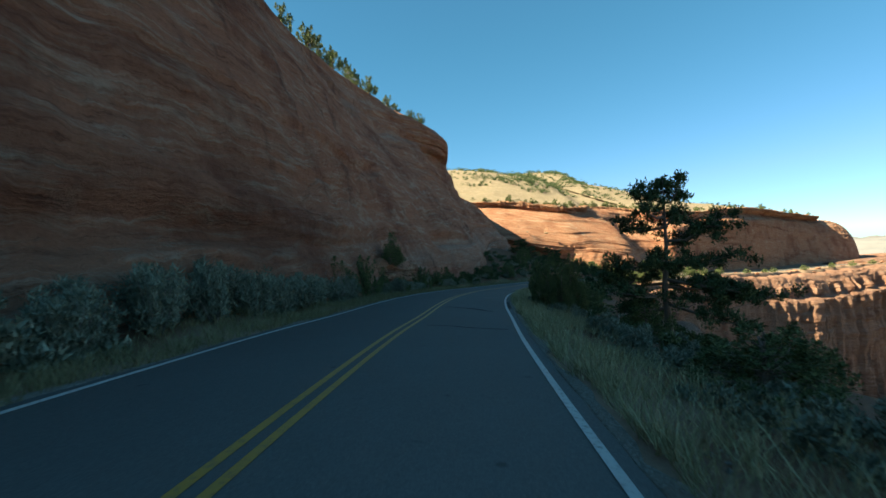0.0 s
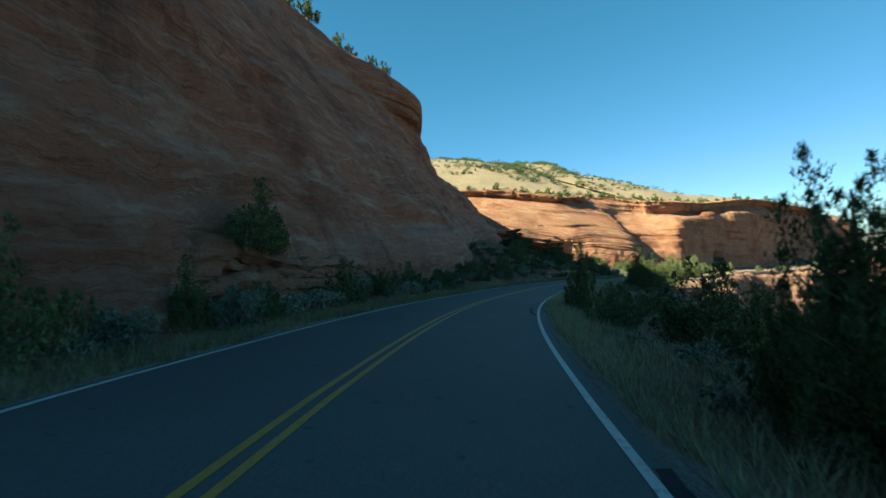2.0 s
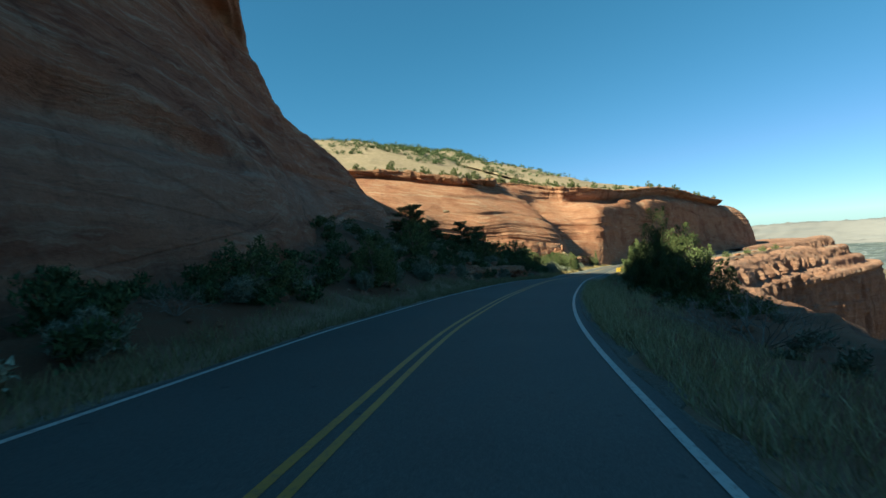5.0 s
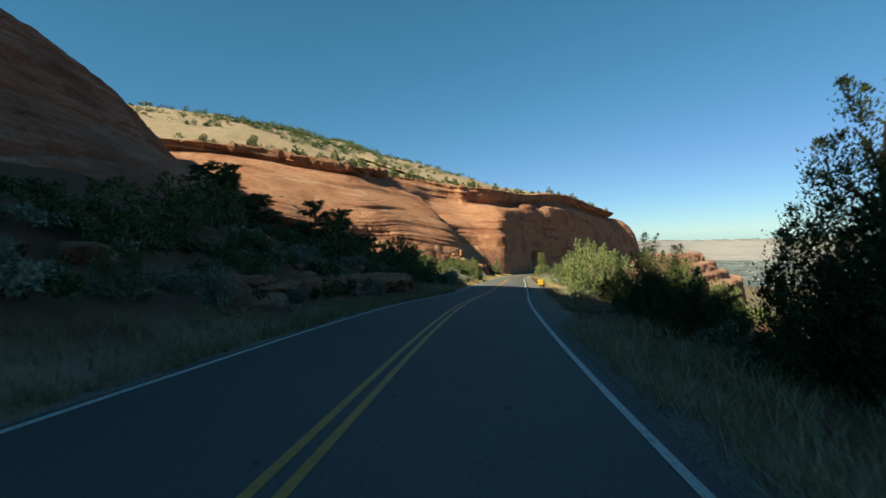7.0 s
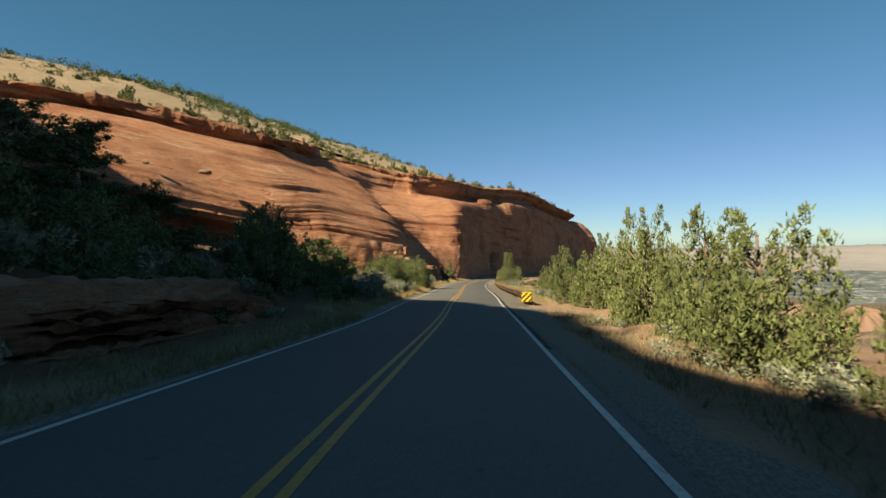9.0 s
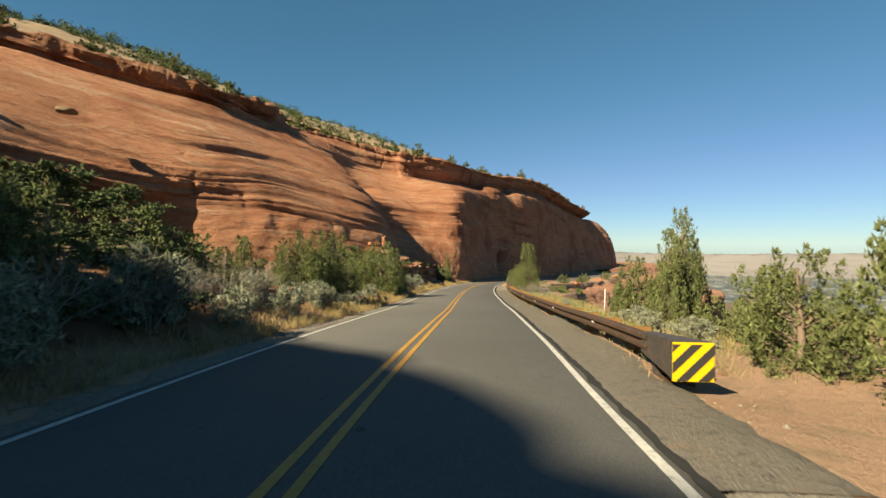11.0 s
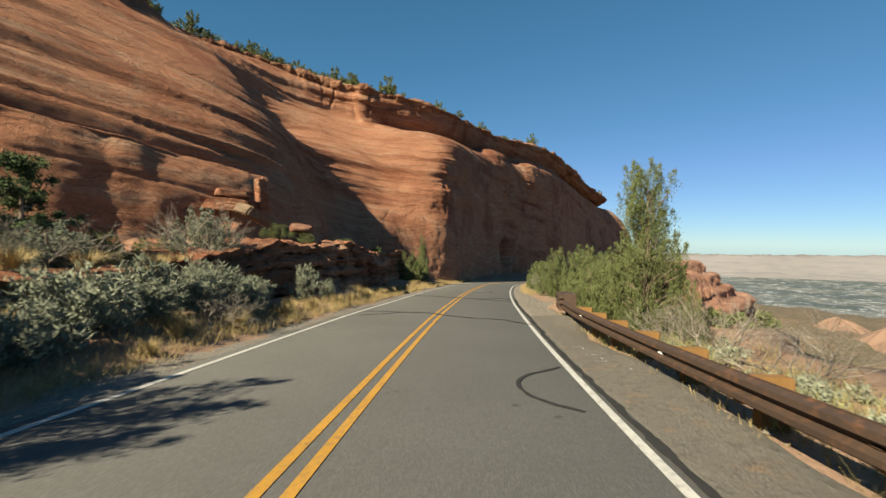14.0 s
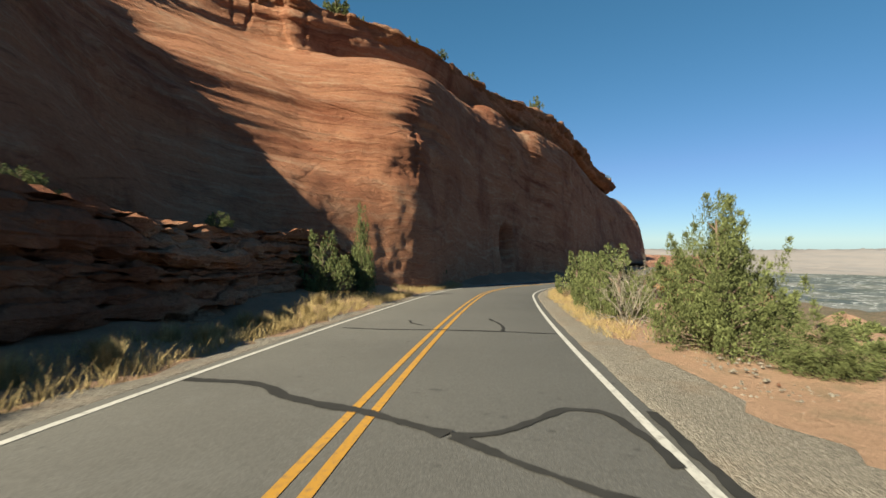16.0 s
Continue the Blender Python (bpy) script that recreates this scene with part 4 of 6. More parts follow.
def dead_shrub(k):
    def make():
        r = np.random.RandomState(90 + k)
        root = new("dry_shrub")
        pieces = []

        def grow(p, d, ln, rad, depth):
            q = p + d * ln * 0.5 + r.normal(size=3) * 0.03 * ln
            e = p + d * ln
            pieces.append(tube([p, q, e], (rad, rad * 0.8, rad * 0.55), 3) if depth > 2 else tube([p, e], (rad, rad * 0.55), 3))
            if depth:
                for _ in range(3):
                    nd = d + r.normal(size=3) * 0.48
                    nd[2] += 0.12
                    grow(e, nd / np.linalg.norm(nd), ln * r.uniform(0.55, 0.8), rad * 0.55, depth - 1)

        for j in range(11):
            a = j * 0.571 + r.uniform(-0.2, 0.2)
            d = np.array([math.cos(a) * 0.6, math.sin(a) * 0.6, r.uniform(0.4, 1.0)])
            grow(np.array([0, 0, -0.05]), d / np.linalg.norm(d), r.uniform(0.3, 0.42), 0.013, 4)
        v, f = join(pieces)
        mesh_object("twig_tangle", v, f, GREY_TWIG, True, root)["kind"] = "stuff"
        return tagged(root, ("bare grey dry shrub with tangled twigs", "dead silver-grey brush among the grass")[k], "shrub")
    return make


def dead(t, lat, h, w, k=0, xyz=None):
    return put(f"dead {k % 2}", dead_shrub(k % 2), t, lat, h, w, xyz=xyz, group="dry shrubs along the road")


# right side, in the shade
def pinyon():
    """A unit pinyon: forked trunk, long crooked boughs and needle clumps gathered on their ends."""
    r = np.random.RandomState(5)
    root = new("pine_tree")
    root.empty_display_size = 0.2
    v, f = tube([(0, 0, -0.06), (0.012, 0.0, 0.12), (-0.004, 0.006, 0.34), (0.016, -0.008, 0.6), (0.02, 0, 0.97)], (0.030, 0.026, 0.020, 0.013, 0.003), 8)
    mesh_object("trunk", v, f, BARK, True, root)
    boughs, cs, rads = [], [], []
    # height on the trunk, heading, reach, rise, clumps
    for z0, a, reach, rise, n in ((0.90, 20, 0.09, 0.06, 5), (0.84, 150, 0.15, 0.08, 7), (0.86, 300, 0.14, 0.05, 7), (0.76, 240, 0.16, 0.05, 6), (0.72, 60, 0.13, 0.06, 5), (0.70, 310, 0.29, 0.02, 7), (0.62, 127, 0.36, 0.10, 11), (0.60, 110, 0.28, 0.10, 7),
                                  (0.50, 120, 0.36, -0.02, 9), (0.50, 205, 0.28, 0.02, 8), (0.47, 300, 0.40, 0.02, 10), (0.44, 30, 0.34, 0.0, 8), (0.40, 135, 0.50, -0.06, 12), (0.38, 318, 0.44, 0.0, 10), (0.36, 75, 0.42, -0.04, 9), (0.33, 250, 0.38, 0.0, 9),
                                  (0.30, 118, 0.62, -0.02, 12), (0.26, 160, 0.48, -0.08, 10), (0.24, 285, 0.36, -0.02, 7)):
        d = np.array([math.sin(radians(a)), math.cos(radians(a)), 0.0])
        p0 = np.array([0.01, 0.0, z0])
        p1 = p0 + d * reach * 0.45 + np.array([*(r.normal(size=2) * 0.02), -0.02 + rise * 0.2])
        p2 = p0 + d * reach + np.array([*(r.normal(size=2) * 0.03), rise])
        boughs.append(tube([p0, p1, p2], (0.011, 0.007, 0.002), 5))
        for i in range(round(n * 1.7)):
            u = 1.05 - 0.75 * i / (n * 1.7)
            c = p0 + d * reach * u + np.array([*(r.normal(size=2) * 0.13 * reach ** 0.5), rise * u * u + r.uniform(-0.02, 0.055)])
            boughs.append(tube([p0 + (p2 - p0) * u * 0.85, c], (0.003, 0.001), 3))
            cs.append(c)
            rads.append(r.uniform(0.035, 0.070))
    v, f = join(boughs)
    mesh_object("limb_tangle", v, f, BARK, True, root)["kind"] = "stuff"
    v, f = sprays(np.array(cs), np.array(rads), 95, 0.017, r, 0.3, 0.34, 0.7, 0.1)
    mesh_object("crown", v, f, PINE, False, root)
    return tagged(root, "tall open pinyon pine on the canyon edge", "tree")


put("pine", pinyon, 1.55, 8.5, 6.1, 5.2, turn=0)
jun(2.44, 5.6, 3.3, 1.6, 0)
jun(2.15, 5.9, 2.3, 1.2, 1)
jun(1.5, 7.6, 1.4, 1.6, 2)
jun(1.75, 8.6, 1.5, 1.6, 3)
sage(1.1, 6.0, 0.8, 1.2, 0)
sage(1.28, 5.6, 0.7, 1.0, 1)
jun(2.25, 6.6, 3.4, 1.6, 0, "spire")
jun(2.62, 6.9, 2.6, 1.8, 1)
jun(4.0, 5.0, 3.3, 1.8, 1, "spire")
jun(3.65, 5.9, 1.3, 1.9, 2)
jun(4.3, 6.6, 1.6, 1.8, 3)
jun(3.15, 7.2, 2.4, 2.6, 2, label="leafy green roadside shrub above the drop")
jun(3.35, 8.6, 2.2, 2.6, 0)
for t, lat, h, w in ((4.6, 8.2, 1.2, 1.5), (5.0, 9.6, 1.1, 1.6), (5.8, 9.8, 0.8, 1.3), (6.9, 9.6, 0.8, 1.3), (4.2, 9.4, 1.3, 1.8)):
    jun(t, lat, h, w, int(t * 10))
jun(5.1, 8.8, 1.2, 1.7, 1)
jun(5.4, 9.8, 1.6, 2.0, 3)
jun(7.72, 7.4, 5.1, 3.6, 2, "spire")
jun(7.75, 8.7, 4.2, 3.2, 3, "spire")
jun(7.5, 7.9, 2.6, 2.0, 0)
jun(7.5, 9.2, 2.8, 2.5, 1)
jun(8.0, 8.6, 3.0, 2.0, 2)
dead(6.12, 6.9, 1.5, 2.5, 0)
dead(6.0, 10.6, 1.3, 2.4, 1)
jun(9.0, 6.8, 2.3, 1.1, 0, "spire")
jun(9.14, 8.0, 2.2, 0.9, 1, "spire")
jun(8.75, 7.0, 1.7, 1.3, 2, "spire")
jun(9.3, 7.6, 1.6, 1.6, 3)
dead(8.6, 8.0, 0.8, 1.2, 1)
jun(8.52, 6.6, 3.0, 1.9, 0, "spire")
jun(8.5, 7.4, 2.6, 1.9, 1, "spire")
jun(8.22, 6.7, 1.9, 1.9, 1)
jun(8.9, 7.4, 1.7, 1.6, 2)
jun(8.75, 8.8, 1.9, 2.2, 1)
jun(8.36, 7.8, 1.7, 1.8, 3)
jun(8.5, 8.8, 1.5, 1.8, 0)
dead(8.5, 7.2, 0.9, 1.5, 0)
jun(9.5, 7.4, 2.9, 2.2, 3)
jun(9.9, 6.9, 3.3, 2.6, 0)
jun(10.3, 7.8, 4.0, 2.6, 1)
jun(10.6, 7.2, 4.2, 2.6, 2)
jun(10.9, 8.6, 4.0, 2.4, 3)
jun(11.55, 8.0, 3.4, 2.5, 1)
jun(11.3, 9.2, 4.2, 3.0, 0)
jun(11.85, 9.4, 4.6, 2.4, 2, "spire")
jun(12.2, 8.6, 2.2, 1.9, 3)
jun(11.9, 7.6, 2.5, 2.2, 1)
jun(12.7, 7.2, 2.5, 1.7, 2)
jun(12.55, 8.2, 4.3, 1.7, 2, "spire")
jun(12.7, 9.2, 2.6, 2.2, 0)
jun(12.45, 7.4, 3.3, 1.5, 1, "spire")
jun(12.66, 8.9, 4.4, 1.8, 3, "spire")
sage(12.1, 6.6, 0.7, 1.1, 1)
sage(12.45, 6.4, 0.7, 1.1, 2)
sage(13.0, 5.3, 0.6, 0.6, 0)
sage(13.5, 6.3, 0.5, 0.8, 1)
sage(12.2, 6.0, 0.7, 1.0, 2)
# right side, past the rail
jun(15.32, 6.2, 5.4, 2.0, 3, "column", label="tall columnar green juniper behind the guardrail")
jun(15.44, 6.0, 2.9, 1.9, 0)
jun(15.56, 6.4, 1.9, 1.4, 1)
jun(15.95, 6.1, 2.2, 1.8, 2)
jun(16.25, 6.4, 3.0, 2.1, 3)
jun(16.12, 7.0, 2.7, 2.0, 0)
jun(16.45, 7.1, 2.6, 1.8, 1)
jun(16.92, 5.7, 3.1, 2.0, 1)
jun(17.0, 6.1, 3.4, 1.3, 1, "spire")
jun(17.5, 5.2, 2.6, 1.8, 3)
jun(17.8, 5.2, 2.4, 1.8, 0)
dead(17.3, 5.0, 2.2, 1.4, 1)
jun(16.77, 6.6, 1.0, 1.4, 2, label="low bright green roadside bush")
dead(15.12, 6.2, 1.4, 1.6, 1)
jun(15.22, 7.0, 1.9, 0.8, 2, "spire")
dead(15.0, 6.4, 1.5, 2.0, 0)
dead(14.75, 6.6, 1.4, 2.0, 1)
jun(18.2, 5.8, 2.6, 2.2, 1)
jun(18.8, 5.4, 2.8, 2.4, 2)
jun(20.2, 5.0, 3.6, 2.6, 3)

for j, (t, lat, h, w) in enumerate(((21.5, 7.5, 2.2, 2.4), (22.5, 8.5, 1.8, 2.6), (23.4, 7.0, 2.4, 2.6), (24.6, 9.5, 2.0, 2.6), (25.6, 7.5, 2.6, 2.8), (26.8, 10.5, 2.2, 2.8), (27.8, 8.0, 2.4, 2.6), (28.8, 11.0, 2.4, 3.0), (29.6, 8.5, 2.8, 3.0), (30.8, 10.5, 2.4, 2.8), (31.8, 8.0, 2.6, 3.0), (32.8, 11.5, 2.2, 2.6))):
    jun(t, lat, h, w, j, label="green juniper on the bench above the cliff")
jun(0.72, 6.6, 1.1, 2.4, 1, label="low dark green bush at the edge of the drop")
jun(0.95, 8.2, 1.4, 2.2, 2)
# left side
for j in range(52):
    t = -1.0 + j * 0.0635
    sage(t, -4.9 - 0.6 * (j % 3) - rng.uniform(0, 0.4), rng.uniform(1.1, 1.7), rng.uniform(1.4, 2.0), j)
dead(2.1, -5.4, 2.0, 2.0, 0)
jun(2.2, -6.0, 2.5, 2.4, 0)
jun(2.55, -5.3, 2.6, 2.0, 1)
jun(3.0, -5.6, 2.0, 1.2, 2, "spire")
jun(3.2, -4.9, 1.2, 1.3, 3)
sage(2.75, -4.8, 1.0, 1.4, 0)
sage(3.05, -4.7, 1.2, 1.5, 1)
jun(3.85, -5.2, 2.3, 1.7, 1)
jun(4.25, -5.4, 1.5, 1.7, 0)
jun(3.5, -7.2, 2.8, 2.2, 2, "spire", xyz=(-4.2, 40.0, 0.5))
jun(3.4, -7.0, 1.3, 2.0, 1, xyz=(-4.3, 38.4, 0.7))
for j in range(20):
    t = 3.9 + j * 0.22
    (sage if j % 3 else dead)(t, -4.9 - rng.uniform(0, 2.2), rng.uniform(0.7, 1.2), rng.uniform(1.0, 1.6), j)
jun(4.95, -6.6, 1.9, 2.2, 2)
jun(5.4, -6.2, 1.7, 2.2, 3)
jun(6.2, -6.4, 1.9, 2.2, 0)
jun(6.9, -5.9, 2.2, 2.2, 1)
jun(7.2, -7.5, 2.0, 2.4, 2)
jun(8.2, -9.5, 2.0, 2.4, 3)
jun(8.8, -12.5, 2.6, 2.8, 0)
jun(9.4, -14.8, 3.0, 3.0, 1)
jun(9.9, -10.0, 3.1, 3.4, 2)
jun(10.15, -9.0, 2.2, 2.4, 3)
jun(10.4, -9.6, 2.0, 2.0, 0)
# pinyons whose darker PINE leaf also adds to the bank's deep shade
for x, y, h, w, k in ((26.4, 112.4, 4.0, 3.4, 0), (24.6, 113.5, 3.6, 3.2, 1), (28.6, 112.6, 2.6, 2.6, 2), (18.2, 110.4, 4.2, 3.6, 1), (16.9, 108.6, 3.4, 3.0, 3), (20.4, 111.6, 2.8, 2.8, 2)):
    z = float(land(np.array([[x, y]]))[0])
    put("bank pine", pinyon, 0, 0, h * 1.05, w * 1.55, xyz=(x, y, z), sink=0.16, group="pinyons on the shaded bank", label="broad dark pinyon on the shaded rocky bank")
for x, y, h, w in ((38.3, 126.0, 3.4, 4.6), (39.6, 130.0, 3.2, 4.4)):
    put("bank pine", pinyon, 0, 0, h, w, xyz=(x, y, float(land(np.array([[x, y]]))[0])), sink=0.14, group="pinyons on the sunny bank", label="spreading olive-green pinyon on the red bank")
jun(7.9, -6.5, 1.2, 1.6, 1)
jun(8.5, -7.4, 1.3, 1.8, 2)
for j in range(34):
    t = 6.6 + j * 0.13
    (sage if j % 4 else dead)(t, -5.0 - rng.uniform(0, 8.5), rng.uniform(0.6, 1.1), rng.uniform(0.9, 1.5), j)
jun(11.3, -7.6, 1.6, 2.0, 1)
jun(10.95, -7.8, 3.4, 3.0, 1)
jun(11.15, -8.8, 3.8, 3.2, 2)
jun(11.75, -7.4, 2.6, 2.4, 3)
jun(11.5, -8.8, 3.0, 3.0, 0)
jun(11.3, -10.2, 3.2, 3.0, 1)
jun(11.7, -12.4, 3.0, 3.0, 2)
jun(12.15, -12.0, 2.4, 2.6, 3)
jun(12.45, -8.0, 1.7, 2.0, 0)
jun(12.75, -10.4, 1.9, 2.2, 2)
dead(12.2, -5.7, 1.6, 1.8, 0)
dead(12.05, -6.4, 1.4, 1.6, 1)
sage(12.4, -4.9, 1.0, 1.4, 1)
sage(12.7, -5.1, 0.9, 1.3, 2)
jun(11.9, -10.6, 2.2, 2.6, 0)
jun(12.35, -9.6, 2.1, 2.8, 1)
jun(12.5, -12.5, 2.2, 2.2, 3)
jun(13.15, -6.0, 3.7, 2.8, 2)
jun(13.0, -6.8, 3.3, 2.4, 3)
jun(13.35, -11.5, 2.2, 2.0, 1)
jun(14.12, -5.5, 4.1, 3.4, 3)
jun(14.25, -5.1, 2.2, 2.0, 1)
jun(14.02, -5.2, 1.5, 2.0, 2)
jun(14.2, -10.4, 2.2, 2.6, 2)
jun(13.95, -9.6, 1.6, 1.6, 0)
sage(13.05, -4.9, 0.9, 1.3, 1)
jun(14.3, -6.3, 2.9, 2.6, 0)
jun(14.2, -6.9, 3.2, 2.8, 1)
jun(14.6, -11.5, 2.6, 2.2, 2)
for t, lat, h, w, kind in ((11.5, -4.6, 1.5, 1.8, 0), (11.8, -4.9, 1.6, 1.8, 1), (12.0, -4.4, 1.0, 1.2, 2), (12.25, -5.2, 1.2, 1.4, 0), (12.6, -4.5, 0.9, 1.2, 1), (13.6, -4.9, 0.9, 1.2, 2),
                            (14.75, -5.3, 1.1, 1.8, 0), (14.9, -5.6, 1.3, 1.7, 1), (15.15, -5.4, 1.15, 1.4, 2), (15.2, -4.9, 0.7, 0.9, 0), (15.35, -5.5, 1.0, 1.2, 1), (15.65, -5.4, 1.4, 1.3, 2), (15.8, -5.0, 1.0, 0.9, 0)):
    sage(t, lat, h, w, kind)
for t, lat, h, w in ((11.6, -5.6, 1.7, 1.8), (12.0, -5.9, 1.4, 1.6), (14.95, -4.4, 0.9, 1.5), (15.95, -4.8, 0.8, 1.2), (12.9, -8.0, 1.0, 1.4)):
    dead(t, lat, h, w, int(t * 10))
for t, lat, up, h, w in ((15.47, -8.2, 1.5, 2.3, 2.5), (14.95, -8.4, 1.3, 1.4, 2.6), (14.7, -9.2, 1.2, 1.5, 2.6)):
    put("grey brush", lambda: conifer("shrub", 44, "large grey-green desert shrub on the bank", "bush", SAGE, 90, 50, 0.10), t, lat, h * 0.92, w, xyz=tuple(road_point(t, lat, up)))
    dead(t, lat, h * 1.1, w * 1.05, int(t * 10), xyz=tuple(road_point(t, lat, up)))
for t, lat, h, w, k in ((15.2, -9.4, 1.2, 1.6, 3), (15.35, -9.2, 1.0, 1.4, 0)):
    jun(t, lat, h, w, k, xyz=tuple(road_point(t, lat, 1.45)))
for t, lat, h, w in ((15.05, -10.2, 3.6, 3.6), (14.88, -10.9, 3.2, 3.4)):
    put("ledge pine", pinyon, t, lat, h, w, xyz=tuple(road_point(t, lat, 1.2)), sink=0.12, group="pinyons above the ledge", label="spreading green pinyon above the rock ledge")
for j, (t, lat, h, w) in enumerate(((14.4, -4.9, 1.2, 1.8), (14.5, -5.5, 1.3, 1.8), (14.62, -5.1, 0.9, 1.6), (14.7, -5.6, 1.2, 1.6), (14.85, -5.2, 0.9, 1.4), (15.0, -5.1, 0.95, 1.3), (15.05, -5.4, 1.35, 1.5), (15.25, -5.2, 0.95, 1.2), (15.32, -5.6, 1.1, 1.2), (14.55, -5.0, 0.9, 1.4))):
    sage(t, lat, h, w, j)
for t, lat, h, w in ((16.5, -7.0, 0.5, 1.0), (16.75, -7.4, 0.7, 0.9), (16.1, -7.2, 0.5, 0.9), (15.75, -6.9, 0.6, 1.2), (17.3, -7.2, 0.5, 0.8)):
    q = road_point(t, lat, 2.75)
    jun(0, 0, h, w, int(t * 10), xyz=tuple(q), label="low green shrub rooted on the rock ledge")
jun(18.15, -5.6, 4.9, 1.7, 0, "spire")
jun(17.75, -5.8, 2.6, 2.0, 2)
jun(19.4, -5.5, 1.8, 1.8, 3)


def grass_tuft(k):
    def make():
        r = np.random.RandomState(170 + k)
        n = 320
        a, lean, rad = r.uniform(0, 2 * math.pi, n), r.uniform(0.05, 0.55, n), r.uniform(0, 0.22, n)
        out = np.stack([np.cos(a), np.sin(a), np.zeros(n)], 1)
        foot = out * rad[:, None] + np.array([0, 0, -0.05])
        tip = foot + out * (lean * 0.75)[:, None] + np.array([0, 0, 1.0]) * (r.uniform(0.55, 1.05, n) * (1 - 0.4 * lean))[:, None]
        mid_ = (foot + tip) / 2 + np.array([0, 0, 0.1])
        side = np.stack([-np.sin(a + 0.6), np.cos(a + 0.6), np.zeros(n)], 1) * 0.0065
        v = np.stack([foot - side, foot + side, mid_ + side * 0.8, mid_ - side * 0.8, tip], 1).reshape(-1, 3)
        b = np.arange(n)[:, None] * 5
        f = np.vstack([np.hstack([b, b + 1, b + 2]), np.hstack([b, b + 2, b + 3]), np.hstack([b + 3, b + 2, b + 4])])
        return tagged(mesh_object("grass_tuft", v, f, DRY, False), ("golden dry grass tuft at the asphalt's edge", "pale straw bunchgrass on the verge")[k], "grass")
    return make


for j in range(34):
    t = 14.7 + 0.085 * j + 0.04 * math.sin(j * 2.4)
    h = 0.42 + 0.2 * ((j * 0.618) % 1)
    put(f"tuft {j % 2}", grass_tuft(j % 2), t, -4.05 - 0.7 * ((j * 0.37) % 1), h, h * 1.3, group="dry grass tufts on the verge")
for j in range(22):
    t = 12.6 + 0.075 * j + 0.04 * math.sin(j * 2.4)
    h = 0.34 + 0.18 * ((j * 0.618) % 1)
    put(f"tuft {j % 2}", grass_tuft(j % 2), t, -4.1 - 1.1 * ((j * 0.37) % 1), h, h * 1.3, group="dry grass tufts on the verge")
for t, lat in ((14.5, -5.9), (14.62, -5.9), (14.8, -5.95), (14.42, -5.5)):
    put("tuft 0", grass_tuft(0), t, lat, 0.8, 0.9, group="dry grass tufts on the verge")
for t, lat in ((15.2, -7.2), (15.3, -7.6), (15.1, -7.0), (14.9, -7.0), (14.6, -7.3), (14.75, -7.0), (15.0, -7.5)):
    put("tuft 1", grass_tuft(1), t, lat, 0.5, 0.9, xyz=tuple(road_point(t, lat, 1.5)), group="dry grass tufts on the verge")


# ---- ledges and stones ----
def ledge(t0, t1, lat, height, depth, seed, beds, rise=None):
    """A low outcrop of stacked beds along the road's left side, each bed a slab of its own."""
    root = tagged(new("rock_ledge"), "low layered red rock ledge beside the road", "rock")
    r = np.random.RandomState(int(seed))
    cut = np.concatenate([[0], np.cumsum(r.uniform(0.6, 1.5, beds))])
    cut /= cut[-1]
    for b in range(beds):
        st = []
        out = r.uniform(-0.2, 0.22) + 0.4 * b / beds
        for t in np.arange(t0, t1 + 0.01, 0.25):
            fade = max(0.08, min(1.0, (t - t0) / 0.5, (t1 - t) / 0.5))
            if rise:
                fade = float(np.interp(t, rise[0], rise[1]))
            q = road_point(t, lat + 0.35 * math.sin(t * 3.1 + seed))
            i = int(np.searchsorted(LINE[:, 4], t))
            h = math.degrees(math.atan2(-LN[i, 0], -LN[i, 1]))
            hh = height * fade * (0.94 + 0.06 * math.sin(t * 5 + seed))
            z0, z1 = q.z - 0.4 + (hh + 0.4) * cut[b], q.z - 0.4 + (hh + 0.4) * cut[b + 1]
            s0 = out + 0.08 * math.sin(t * 7 + b * 2.3 + seed)
            th = z1 - z0
            deep_ = depth if b == beds - 1 else 1.2
            st.append((q.x, q.y, h, prof(s0 + 1.0, z0 - 0.02, s0 + 0.10, z0 + 0.01, s0, z0 + th * 0.12, s0 + 0.01, z0 + th * 0.85, s0 + 0.1, z1, s0 + 0.6, z1 + 0.02, s0 + deep_, z1 + (0.1 if b == beds - 1 else 0.02))))
        loft("bed", st, BLUFF, len(st) * 14, 18, 0.1, "", "", 0.06, 0.0, seed + b * 3.7, (), 2.4, parent=root, blocky=0.15)
    return root


ledge(14.25, 18.6, -6.1, 3.0, 5.5, 7.0, 15, ((14.25, 14.5, 15.15, 15.5, 15.8, 18.1, 18.6), (0.10, 0.42, 0.5, 0.72, 1.0, 1.0, 0.08)))
ledge(2.7, 4.8, -6.1, 2.55, 3.4, 17.0, 7)
ledge(7.8, 10.9, -5.6, 1.45, 3.0, 27.0, 7)
ledge(12.4, 14.0, -9.0, 0.9, 3.0, 37.0, 3)


